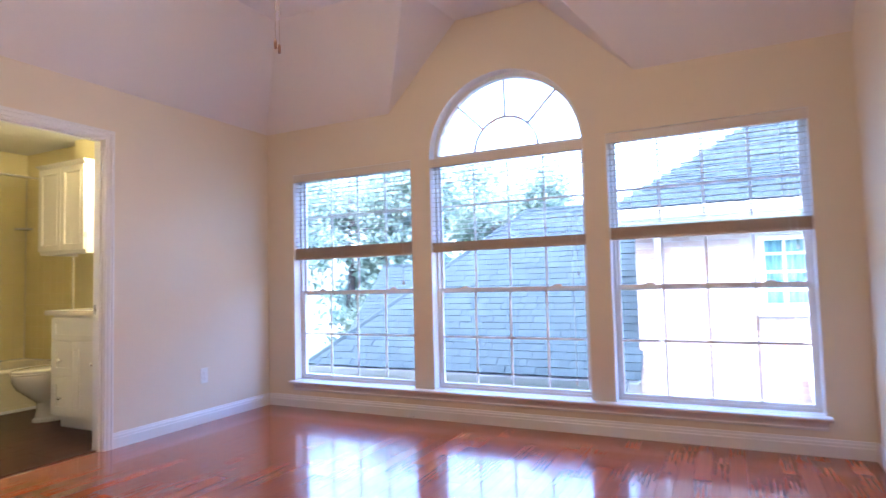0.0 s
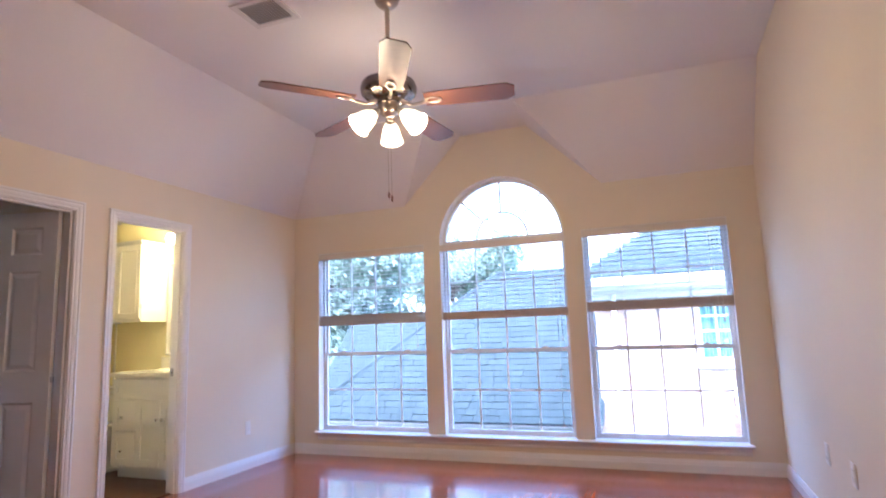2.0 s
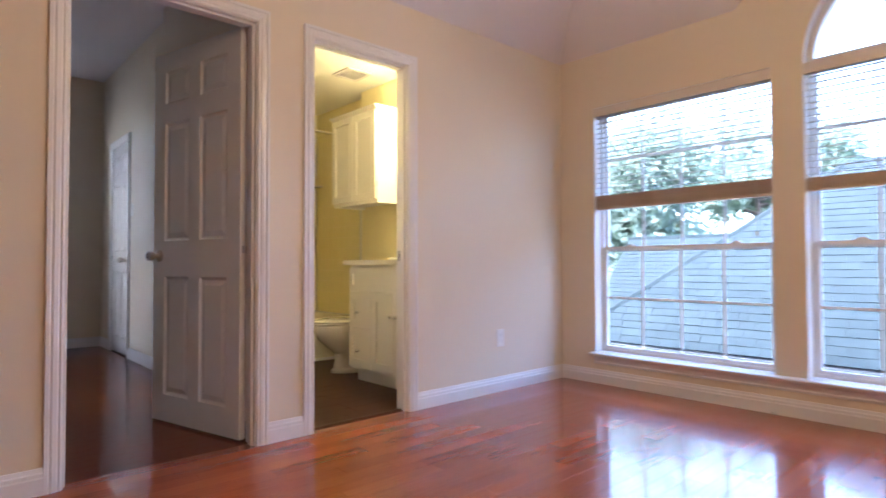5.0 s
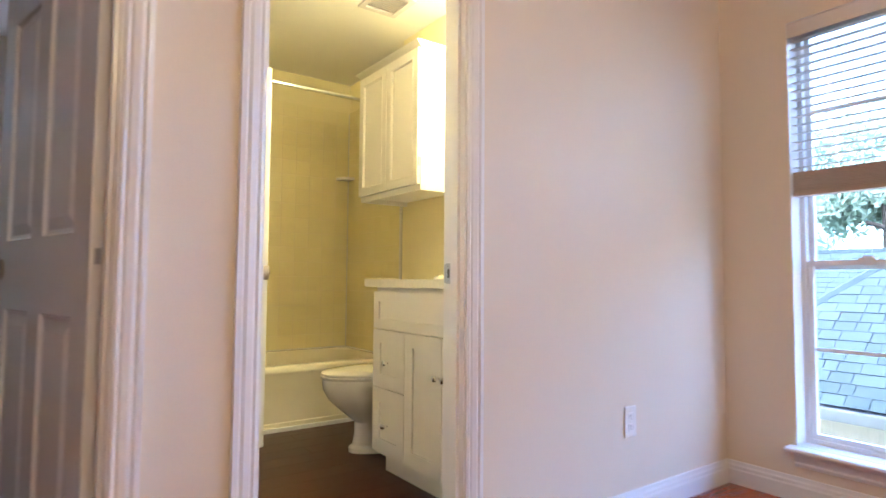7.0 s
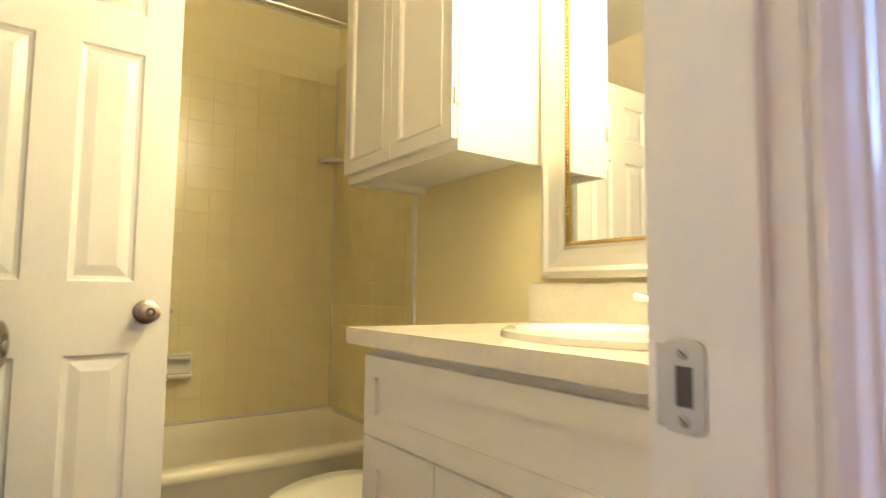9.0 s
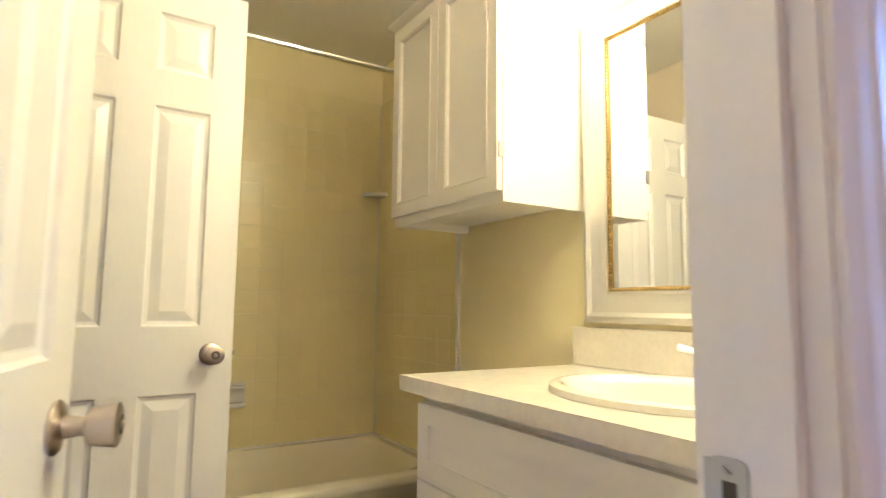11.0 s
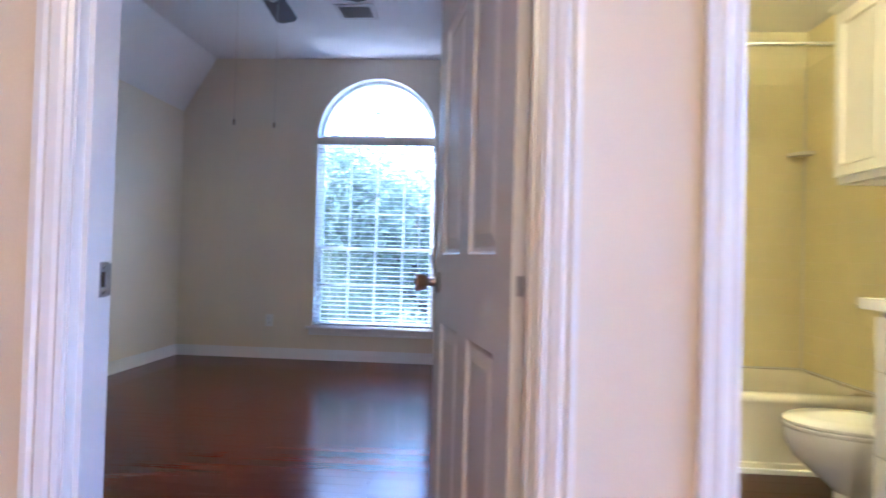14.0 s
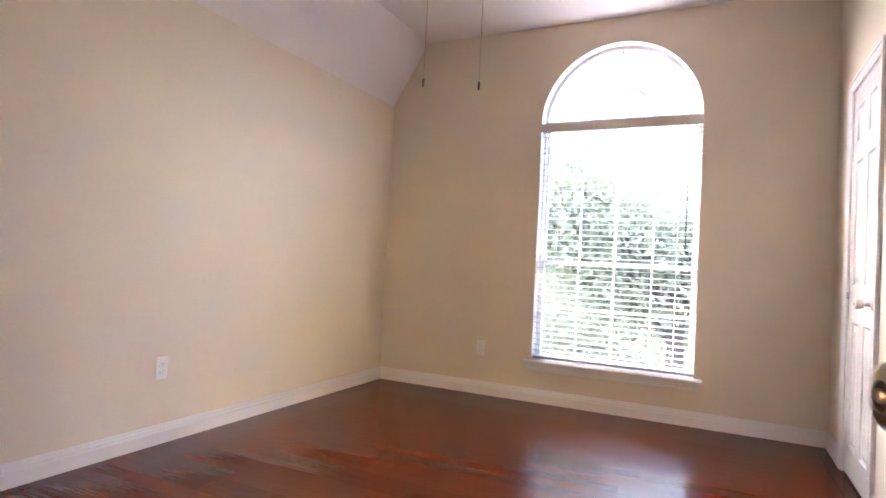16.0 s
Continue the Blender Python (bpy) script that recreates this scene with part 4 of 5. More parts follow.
hull(bm, [egg(0.184, 3.638, 4.10, 0.3845), egg(0.188, 3.633, 4.10, 0.390), egg(0.188, 3.633, 4.10, 0.398), egg(0.183, 3.640, 4.095, 0.402)])
part("seat", bm, PORCELAIN, toi, "", True)
bm = bmesh.new()
hull(bm, [egg(0.182, 3.640, 4.095, 0.4025), egg(0.187, 3.634, 4.10, 0.406), egg(0.187, 3.634, 4.10, 0.415), egg(0.178, 3.645, 4.09, 0.422), egg(0.10, 3.74, 4.02, 0.4255)])
part("lid", bm, PORCELAIN, toi, "", True)
part("tank", boxes((TXC - 0.20, TXC + 0.20, 4.115, VY - 0.012, 0.385, 0.715), bevel=0.02), PORCELAIN, toi)
part("tank_lid", boxes((TXC - 0.21, TXC + 0.21, 4.105, VY - 0.006, 0.716, 0.748), bevel=0.01), PORCELAIN, toi)
bm = bmesh.new()
tube(bm, [(TXC - 0.15, 4.115, 0.67), (TXC - 0.15, 4.095, 0.67), (TXC - 0.09, 4.085, 0.665)], 0.007, 8)
part("flush_lever", bm, CHROME, toi)

# tub
tub = thing("bathtub", "cream enamelled alcove tub", "bathtub", (-2.3, 3.66, 0))
tx0, tx1, ty0, ty1 = TX + 0.001, -1.93, 2.997, TY - 0.001
def tubring(i0, i1, j, z, r):
    pts = []
    a0, a1, c0, c1 = tx0 + i0, tx1 - i1, ty0 + j, ty1 - j
    for cxx, cyy, s in ((a1 - r, c1 - r, 0), (a0 + r, c1 - r, 90), (a0 + r, c0 + r, 180), (a1 - r, c0 + r, 270)):
        for q in range(7):
            a = radians(s + 15 * q)
            pts.append((cxx + r * math.cos(a), cyy + r * math.sin(a), z))
    return pts
bm = bmesh.new()
hull(bm, [tubring(0, 0.012, 0, 0.0, 0.004), tubring(0, 0.012, 0, 0.045, 0.004), tubring(0, 0.018, 0, 0.05, 0.004), tubring(0, 0.016, 0, 0.32, 0.004), tubring(0, 0.004, 0, 0.335, 0.004), tubring(0, 0.0, 0, 0.35, 0.004), tubring(0, 0.004, 0, 0.368, 0.004), tubring(0, 0.014, 0, 0.376, 0.004), tubring(0.05, 0.07, 0.06, 0.376, 0.14), tubring(0.06, 0.08, 0.07, 0.366, 0.14), tubring(0.075, 0.10, 0.09, 0.30, 0.14), tubring(0.12, 0.14, 0.16, 0.12, 0.13), tubring(0.18, 0.20, 0.24, 0.08, 0.10)])
part("basin", bm, TUBPAINT, tub, "", True)
part("caulk_strip", boxes((tx1 - 0.012, tx1 + 0.006, ty0, 4.43, 0.0, 0.022)), TRIM, tub, "white bead along the floor")

rod = thing("shower_rod", "chrome shower curtain rod across the tub", "curtain rod", (-1.95, 3.66, 2.075))
bm = bmesh.new()
tube(bm, [(-1.95, 2.999, 2.075), (-1.95, TY - 0.003, 2.075)], 0.0125, 14)
part("bar", bm, CHROME, rod, "", True)
for y, s in ((2.996, -90), (TY - 0.001, 90)):
    bm = bmesh.new()
    lathe(bm, [(0, 0), (0.032, 0), (0.028, 0.012), (0.016, 0.02), (0, 0.02)], Matrix.Translation((-1.95, y, 2.075)) @ Matrix.Rotation(radians(s), 4, "X"), 16)
    part("flange", bm, CHROME, rod, "", True)
dish = thing("corner_shelf", "small cream ceramic corner shelf in the tub alcove", "shelf", (TX, TY, 1.68))
bm = bmesh.new()
arcp = [(TX + 0.001 + 0.105 * math.cos(radians(a)), TY - 0.012 - 0.105 * math.sin(radians(a))) for a in range(0, 91, 15)]
hull(bm, [[(TX + 0.001, TY - 0.012, z)] + [(x, y, z) for x, y in arcp] for z in (1.665, 1.685)])
part("shelf", bm, PORCELAIN, dish)
soap = thing("soap_dish", "cream ceramic soap dish on the tile", "soap dish", (TX, 3.70, 0.63))
part("plate", boxes((TX, TX + 0.014, 3.61, 3.735, 0.57, 0.69), bevel=0.004), PORCELAIN, soap)
part("tray", boxes((TX + 0.014, TX + 0.075, 3.62, 3.725, 0.582, 0.602), bevel=0.006), PORCELAIN, soap)
part("grip", boxes((TX + 0.014, TX + 0.05, 3.62, 3.725, 0.66, 0.68), bevel=0.006), PORCELAIN, soap)
caulk = tagged(new("tub_caulk"), "white caulk lines round the tub alcove", "trim", "", "structure")
part("corner_bead", boxes((TX, TX + 0.006, TY - 0.018, TY - 0.012, 0.38, 2.2)), PORCELAIN, caulk)
part("tub_bead", boxes((TX, TX + 0.007, 3.0, TY - 0.012, 0.376, 0.383), (TX, -1.74, TY - 0.019, TY - 0.012, 0.376, 0.383)), PORCELAIN, caulk)
part("tile_edge_trim", boxes((-1.728, -1.706, VY - 0.010, VY + 0.01, 0.376, 1.40)), PORCELAIN, tagged(new("tile_edge"), "white vertical strip at the tile's edge", "trim", "", "structure"))
vent("ceiling_vent_bath", "cream louvred exhaust vent in the bath ceiling", -1.335, 3.975, BATHZ, 0.25, 0.24, 9)

# ---- great room ----
for i, (a, c) in enumerate((W1, W2, W3)):
    blind("window_blind", a, c, SPRING - 0.003 if i == 1 else WTOP, (1.257, 1.266, 1.286)[i], north, "white venetian blind half raised over gathered tan slats", 0.0365, 5.5, (0.105, 0.075, 0.085)[i], (((0.93, 0.95),), ((0.92, 1.64), (0.95, 0.9)), ((0.90, 1.46), (0.93, 0.8)))[i])
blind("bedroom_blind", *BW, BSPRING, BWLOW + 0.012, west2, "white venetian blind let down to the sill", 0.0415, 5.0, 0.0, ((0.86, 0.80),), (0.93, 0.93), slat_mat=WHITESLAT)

wall_plate("outlet", "white duplex outlet low on the cream wall", pose(0.0, 4.293, 0.36) @ Matrix(((0, 0, 1), (1, 0, 0), (0, 1, 0))).to_4x4())
for y in (3.708, 3.236):
    wall_plate("outlet", "white duplex outlet low on the side wall", pose(XR, y, 0.428) @ Matrix(((0, 0, -1), (-1, 0, 0), (0, 1, 0))).to_4x4())
wall_plate("outlet", "beige outlet beside the bedroom window", pose(BX, 0.491, 0.357) @ Matrix(((0, 0, 1), (1, 0, 0), (0, 1, 0))).to_4x4())
wall_plate("outlet", "beige outlet low on the bedroom wall", pose(-2.25, BY0, 0.390) @ Matrix(((1, 0, 0), (0, 0, 1), (0, 1, 0))).to_4x4())
wall_plate("light_switch", "white rocker switch beside the closet door", pose(-3.20, BY1, 1.375) @ Matrix(((1, 0, 0), (0, 0, -1), (0, 1, 0))).to_4x4(), "switch")
stub = thing("cable_stub", "short dark cable end poking out by the baseboard", "cable", (1.47, 4.975, 0.0))
bm = bmesh.new()
tube(bm, [(0, 0.008, 0.012), (0.004, -0.012, 0.013), (0.012, -0.026, 0.006)], 0.0035, 8)
part("cable", bm, SLOT, stub, "", True, True)
bm = bmesh.new()
tube(bm, [(0.012, -0.026, 0.006), (0.017, -0.036, 0.005)], 0.0045, 8)
part("connector", bm, STEEL, stub, "", True, True)
vent("ceiling_vent", "white louvred supply vent in the flat ceiling", 1.592, 2.47, FLAT, 0.305, 0.255, 11)
vent("ceiling_vent_bedroom", "grey louvred vent in the bedroom ceiling", -3.35, 1.48, BFLAT, 0.26, 0.30, 10)


def ceiling_fan(name, label, at, top, first, blade_mat, reach, lit, drop):
    """A five-blade fan on a down rod. at: x, y and height of the blades."""
    x, y, z = at
    f = thing(name, label, "ceiling fan", at)
    T = Matrix.Translation((0, 0, -z))

    def turned(nm, prof, mat, lab="", n=28):
        bm = bmesh.new()
        lathe(bm, [(r, h - z) for r, h in prof], None, n)
        return part(nm, bm, mat, f, lab, True, True)
    turned("canopy", [(0.0, top), (0.07, top), (0.072, top - 0.02), (0.062, top - 0.05), (0.035, top - 0.075), (0.018, top - 0.08)], NICKEL)
    turned("down_rod", [(0.013, top - 0.07), (0.013, z + 0.13)], NICKEL)
    turned("motor", [(0.0, z + 0.145), (0.03, z + 0.14), (0.035, z + 0.115), (0.10, z + 0.10), (0.145, z + 0.075), (0.155, z + 0.045), (0.15, z + 0.015), (0.12, z - 0.012), (0.075, z - 0.022), (0.07, z - 0.04), (0.0, z - 0.04)], DARKNICKEL, "dark polished motor housing")
    turned("switch_cup", [(0.055, z - 0.038), (0.06, z - 0.05), (0.058, z - 0.085), (0.04, z - 0.105), (0.018, z - 0.115), (0.0, z - 0.118)], NICKEL)
    for k in range(5):
        R = Matrix.Rotation(radians(first + 72 * k), 4, "Z")
        bm = bmesh.new()
        out = [(0.20, -0.058), (0.30, -0.066), (reach - 0.045, -0.072), (reach, -0.045), (reach, 0.045), (reach - 0.045, 0.072), (0.30, 0.066), (0.20, 0.058)]
        tilt = Matrix.Translation((0, 0, -0.036)) @ Matrix.Rotation(radians(-11), 4, "X")
        hull(bm, [[R @ tilt @ Vector((u, v, h)) for u, v in out] for h in (-0.003, 0.004)])
        bl = part("blade", bm, blade_mat, f, "", False, True)
        bm = bmesh.new()
        tube(bm, [R @ Vector(p) for p in ((0.07, 0, -0.03), (0.13, 0, -0.058), (0.18, 0, -0.052), (0.215, 0, -0.046))], [0.012, 0.009, 0.009, 0.006], 8)
        loop = [R @ tilt @ Vector((0.245 + 0.045 * math.cos(radians(a)), 0.022 * math.sin(radians(a)), -0.008)) for a in range(0, 361, 24)]
        tube(bm, loop, 0.0055, 6)
        part("blade_iron", bm, NICKEL, bl, "looped nickel bracket", True, True)
    if lit:
        for k in range(3):
            a = radians(lit + 120 * k)
            R = Matrix.Rotation(a, 4, "Z")
            tip = R @ Matrix.Translation((0.075, 0, -0.098)) @ Matrix.Rotation(radians(180 - 48), 4, "Y")
            bm = bmesh.new()
            tube(bm, [R @ Vector(p) for p in ((0.03, 0, -0.075), (0.055, 0, -0.078), (0.08, 0, -0.1))], 0.011, 8)
            arm = part("lamp_arm", bm, NICKEL, f, "", True, True)
            bm = bmesh.new()
            lathe(bm, [(0, 0.0), (0.022, 0.0), (0.026, 0.02), (0.024, 0.034), (0, 0.034)], tip, 16)
            part("socket_cup", bm, NICKEL, arm, "", True, True)
            bm = bmesh.new()
            lathe(bm, [(0.026, 0.022), (0.030, 0.032), (0.042, 0.052), (0.050, 0.075), (0.054, 0.10), (0.060, 0.125), (0.066, 0.142), (0.0625, 0.143), (0.050, 0.10), (0.046, 0.075), (0.038, 0.052), (0.024, 0.032)], tip, 24)
            part("shade", bm, SHADE, arm, "lit frosted bell shade", True, True)
            lt = new("fan_lamp", bpy.data.lights.new("fan_lamp", "POINT"))
            lt.data.energy, lt.data.color, lt.data.shadow_soft_size = FAN_WATTS, (1.0, 0.70, 0.32), 0.08
            lt.location = Vector(at) + (tip @ Vector((0, 0, 0.165)))
    for dx, dy, ln in drop:
        bm = bmesh.new()
        tube(bm, [(dx, dy, -0.09), (dx, dy, -ln)], 0.0013, 5)
        ch = part("pull_chain", bm, NICKEL, f, "", False, True)
        bm = bmesh.new()
        lathe(bm, [(0, -ln - 0.035), (0.0045, -ln - 0.033), (0.0055, -ln - 0.01), (0.003, -ln), (0, -ln + 0.001)], Matrix.Translation((dx, dy, 0)), 10)
        part("pull_knob", bm, BLADE, ch, "", True, True)
    return f


ceiling_fan("ceiling_fan", "nickel ceiling fan with cherry blades and three lit shades", (2.30, 2.62, 2.435), FLAT, 83, BLADE, 0.68, 112, ((-0.012, 0.0, 0.53), (0.006, 0.0, 0.55)))
ceiling_fan("ceiling_fan_bedroom", "dark-bladed bedroom ceiling fan with two pull chains", (-2.25, 1.164, 2.60), BFLAT, 40, DARKBLADE, 0.62, 0, ((0.09, -0.08, 0.872), (-0.091, 0.08, 0.845)))

# ---- outdoors ----
GZ = -3.0
bm = bmesh.new()
bmesh.ops.create_grid(bm, x_segments=1, y_segments=1, size=900, matrix=Matrix.Translation((0, 0, GZ)))
tagged(part("ground", bm, GRASS), "pale sunlit lawn between the houses", "ground", "", "structure")
tagged(part("road", boxes((-34, -26, -60, 80, GZ + 0.001, GZ + 0.03)), CONCRETE), "pale concrete street beyond the lawn", "road", "", "structure")
tagged(part("driveway", boxes((-16.5, -5.2, -9.0, 6.5, GZ + 0.001, GZ + 0.035)), CONCRETE), "pale concrete drive under the bedroom window", "driveway", "", "structure")
tagged(part("pavement", boxes((-23.5, -22, -60, 80, GZ + 0.001, GZ + 0.04)), CONCRETE), "pale concrete footpath along the street", "pavement", "", "structure")

SLOPE = 0.75


def roof_face(parent, pts, name="roof_deck"):
    bm = bmesh.new()
    bm.faces.new([bm.verts.new(p) for p in pts])
    return part(name, bm, UNDERLAY, parent)


house = thing("brick_house", "pale brick neighbour house with blue-grey shingle roofs", "house", (2.6, 8.3, GZ))
# low front roof with a hip at its far end
LOW = dict(y=8.0, z=-0.15, x0=-2.05, x1=2.74, ry=10.67, rx0=0.62, slope=0.88)
zr = LOW["z"] + LOW["slope"] * (LOW["ry"] - LOW["y"])
low = roof_face(house, [(LOW["x0"], LOW["y"], LOW["z"]), (LOW["x1"], LOW["y"], LOW["z"]), (LOW["x1"], LOW["ry"], zr), (LOW["rx0"], LOW["ry"], zr)], "low_roof")
roof_face(house, [(LOW["x0"], LOW["y"], LOW["z"]), (LOW["rx0"], LOW["ry"], zr), (LOW["x0"], 13.34, LOW["z"])], "hip_face")
roof_face(house, [(LOW["rx0"], LOW["ry"], zr), (8.0, LOW["ry"], zr), (8.0, 13.34, LOW["z"]), (LOW["x0"], 13.34, LOW["z"])], "rear_face")
part("wall_low", boxes((LOW["x0"] + 0.35, 2.70, 8.35, 13.0, GZ, LOW["z"] - 0.06)), SIDING, house, "brown board wall under the low eave")
part("soffit", boxes((LOW["x0"], 2.70, 8.02, 8.36, LOW["z"] - 0.05, LOW["z"] - 0.03)), FASCIA, house)
bm = bmesh.new()
gut = [(0.0, 0.0), (0.0, -0.11), (-0.07, -0.11), (-0.085, -0.08), (-0.11, -0.02), (-0.115, 0.0), (-0.105, 0.0), (-0.08, -0.07), (-0.065, -0.1), (-0.01, -0.1), (-0.01, 0.0)]
hull(bm, [[(x, LOW["y"] + u, LOW["z"] + v - 0.005) for u, v in gut] for x in (LOW["x0"] - 0.02, 2.60)])
part("gutter", bm, GUTTER, house, "weathered aluminium gutter")
# upper storey of brick
UP = dict(y=8.3, x0=2.70, x1=9.0, top=1.66)
NW = (4.0, 4.97, 0.65, 1.45)
part("wall_upper", wall_sheet(rect(UP["x0"], UP["x1"], GZ, UP["top"]), [rect(*NW)], 0.18, lambda u, v, d: (u, UP["y"] + d, v)), MORTAR, house, "mortar bed of the brick wall")
part("wall_return", boxes((UP["x0"] + 0.02, UP["x0"] + 0.2, UP["y"] + 0.181, 14.0, -0.5, UP["top"])), MORTAR, house)
part("frieze", boxes((UP["x0"] - 0.1, UP["x1"], UP["y"] - 0.03, UP["y"] + 0.0, UP["top"] - 0.14, UP["top"])), FASCIA, house)
part("soffit", boxes((UP["x0"] - 0.2, UP["x1"], 7.95, UP["y"] + 0.18, UP["top"], UP["top"] + 0.02)), FASCIA, house)
part("fascia", boxes((UP["x0"] - 0.22, UP["x1"], 7.93, 7.95, UP["top"] - 0.03, UP["top"] + 0.14)), FASCIA, house, "white fascia board")
bm = bmesh.new()
hull(bm, [[(x, 7.93 + u, UP["top"] + 0.135 + v) for u, v in gut] for x in (UP["x0"] - 0.25, UP["x1"])])
part("gutter", bm, FASCIA, house)
ez = UP["top"] + 0.15
hx, hy = UP["x0"] - 0.2, 7.95
roof_face(house, [(hx, hy, ez), (UP["x1"], hy, ez), (UP["x1"], hy + 3.6, ez + 2.7), (hx + 3.6, hy + 3.6, ez + 2.7)], "upper_roof")
roof_face(house, [(hx, hy, ez), (hx + 3.6, hy + 3.6, ez + 2.7), (hx + 3.6, hy + 4.0, ez + 2.7), (hx, hy + 7.6, ez)], "upper_hip")
bm = bmesh.new()
tube(bm, [(2.96, 8.22, 1.60), (2.96, 8.255, 1.45), (2.96, 8.262, -2.9)], 0.038, 8)
part("downspout", bm, FASCIA, house, "white downspout")
win = part("window", ring_strip(rect(*NW), rect(NW[0] + 0.05, NW[1] - 0.05, NW[2] + 0.05, NW[3] - 0.05), 8.36, 8.44, lambda u, v, d: (u, d, v)), VINYL, house)
nw_rows = [part("muntin", boxes((NW[0], NW[1], 8.385, 8.405, NW[2] + 0.8 * f - 0.012, NW[2] + 0.8 * f + 0.012)), VINYL, win) for f in (0.25, 0.5, 0.75)]
nw_cols = [part("muntin", boxes((NW[0] + 0.97 * f - 0.011, NW[0] + 0.97 * f + 0.011, 8.386, 8.404, NW[2], NW[3])), VINYL, win) for f in (0.25, 0.5, 0.75)]
bm = bmesh.new()
bm.faces.new([bm.verts.new((u, 8.41, v)) for u, v in rect(*NW)])
part("pane", bm, GLASS, win)
part("sill", boxes((NW[0] - 0.06, NW[1] + 0.06, 8.24, 8.36, NW[2] - 0.075, NW[2] - 0.001)), FASCIA, win)
cur = bmesh.new()
nn = 60
ring = [[(NW[0] + 0.97 * i / nn, 8.50 + 0.02 * math.sin(i * 1.3), z) for i in range(nn + 1)] for z in (NW[2], NW[3])]
hull(cur, ring, close=False, caps=False)
part("curtain", cur, CURTAIN, win, "teal curtain behind the glass")
part("room_back", boxes((NW[0] - 0.2, NW[1] + 0.2, 8.9, 8.95, 0.3, 1.6)), SIDING, win)
# small lean-to roof by the wall
roof_face(house, [(4.42, 7.2, -0.55), (9.0, 7.2, -0.55), (9.0, 8.29, 0.30), (4.42, 8.29, 0.30)], "lean_to_roof")
bm = bmesh.new()
hull(bm, [[(4.36, 7.18, -0.66), (4.42, 7.18, -0.66), (4.42, 7.18, -0.52), (4.36, 7.18, -0.52)], [(4.36, 8.29, 0.19), (4.42, 8.29, 0.19), (4.42, 8.29, 0.33), (4.36, 8.29, 0.33)]])
part("rake_board", bm, FASCIA, house)
part("wall_bay", boxes((4.48, 9.0, 7.45, 8.29, GZ, -0.6)), MORTAR, house)

back = thing("rear_house", "far house with a dark shingle roof behind the trees", "house", (-3, 16, GZ))
roof_face(back, [(-5.1, 12.6, -0.9), (4.0, 12.6, -0.9), (4.0, 15.0, 1.50), (-5.1, 15.0, 1.50)], "front_roof")
roof_face(back, [(-5.1, 15.0, 1.50), (4.0, 15.0, 1.50), (4.0, 17.4, -0.9), (-5.1, 17.4, -0.9)], "rear_roof")
bm = bmesh.new()
hull(bm, [[(x, 12.85, GZ), (x, 17.15, GZ), (x, 17.15, -0.75), (x, 15.0, 1.40), (x, 12.85, -0.75)] for x in (-4.85, 4.0)])
part("wall", bm, MORTAR, back)
part("ridge_cap", boxes((-5.12, 4.0, 14.92, 15.08, 1.47, 1.54)), SHINGLE, back)



def tree(name, label, at, height, spread, lean, leaves, seed, crown_low=0.3, size=0.09, trunk=0.2, leaf=None):
    """A tapered trunk with limbs and a crown of many small leaves."""
    rnd = random.Random(seed)
    t = thing(name, label, "tree", at, "", "trees round the house")
    base = Vector((0, 0, 0))
    bm = bmesh.new()
    ends = []
    spine = [base + Vector((lean[0] * f * height, lean[1] * f * height, f * height)) + Vector((rnd.uniform(-1, 1), rnd.uniform(-1, 1), 0)) * 0.12 * f for f in (0, 0.08, 0.2, 0.35, 0.5, 0.68, 0.85)]
    tube(bm, spine, [trunk * k for k in (1.35, 1.0, 0.85, 0.7, 0.5, 0.3, 0.12)], 10)
    for i in range(13):
        f = rnd.uniform(crown_low * 0.75, 0.82)
        k = f * height
        o = base + Vector((lean[0] * k, lean[1] * k, k))
        a = rnd.uniform(0, 2 * math.pi)
        reach = spread * rnd.uniform(0.55, 1.0) * (1.15 - 0.55 * f)
        pts = [o]
        for j in range(1, 5):
            g = j / 4
            pts.append(o + Vector((math.cos(a), math.sin(a), 0)) * reach * g + Vector((rnd.uniform(-0.2, 0.2), rnd.uniform(-0.2, 0.2), reach * 0.4 * g + rnd.uniform(-0.12, 0.2))))
        tube(bm, pts, [trunk * q * (1 - 0.5 * f) for q in (0.5, 0.36, 0.25, 0.15, 0.05)], 6)
        ends += pts[2:]
        for j in range(3):
            s = pts[rnd.choice((2, 3, 4))]
            e = s + Vector((rnd.uniform(-1, 1), rnd.uniform(-1, 1), rnd.uniform(-0.4, 0.8))) * reach * 0.35
            tube(bm, [s, (s + e) / 2 + Vector((0, 0, 0.06)), e], [trunk * 0.13, trunk * 0.08, trunk * 0.02], 5)
            ends.append(e)
    part("trunk", bm, BARK, t, "", True, True)
    verts, faces = [], []
    for i in range(leaves):
        c = rnd.choice(ends)
        q = Vector((rnd.gauss(0, 1), rnd.gauss(0, 1), rnd.gauss(0, 0.75))) * spread * 0.125
        p = c + q
        n = Vector((rnd.uniform(-1, 1), rnd.uniform(-1, 1), rnd.uniform(-0.2, 1))).normalized()
        u = n.orthogonal().normalized()
        u = Matrix.Rotation(rnd.uniform(0, 6.28), 3, n) @ u
        w = n.cross(u)
        s = size * rnd.uniform(0.6, 1.4)
        k = len(verts)
        verts += [p - u * s, p + w * s * 0.42 + n * s * 0.12, p + u * s, p - w * s * 0.42 + n * s * 0.12]
        faces.append((k, k + 1, k + 2, k + 3))
    me = bpy.data.meshes.new("crown")
    me.from_pydata([tuple(v) for v in verts], [], faces)
    me.materials.append(leaf or LEAF)
    cr = new("crown", me)
    cr.parent = t
    tagged(cr, "loose grey-green foliage", kind="stuff")
    return t


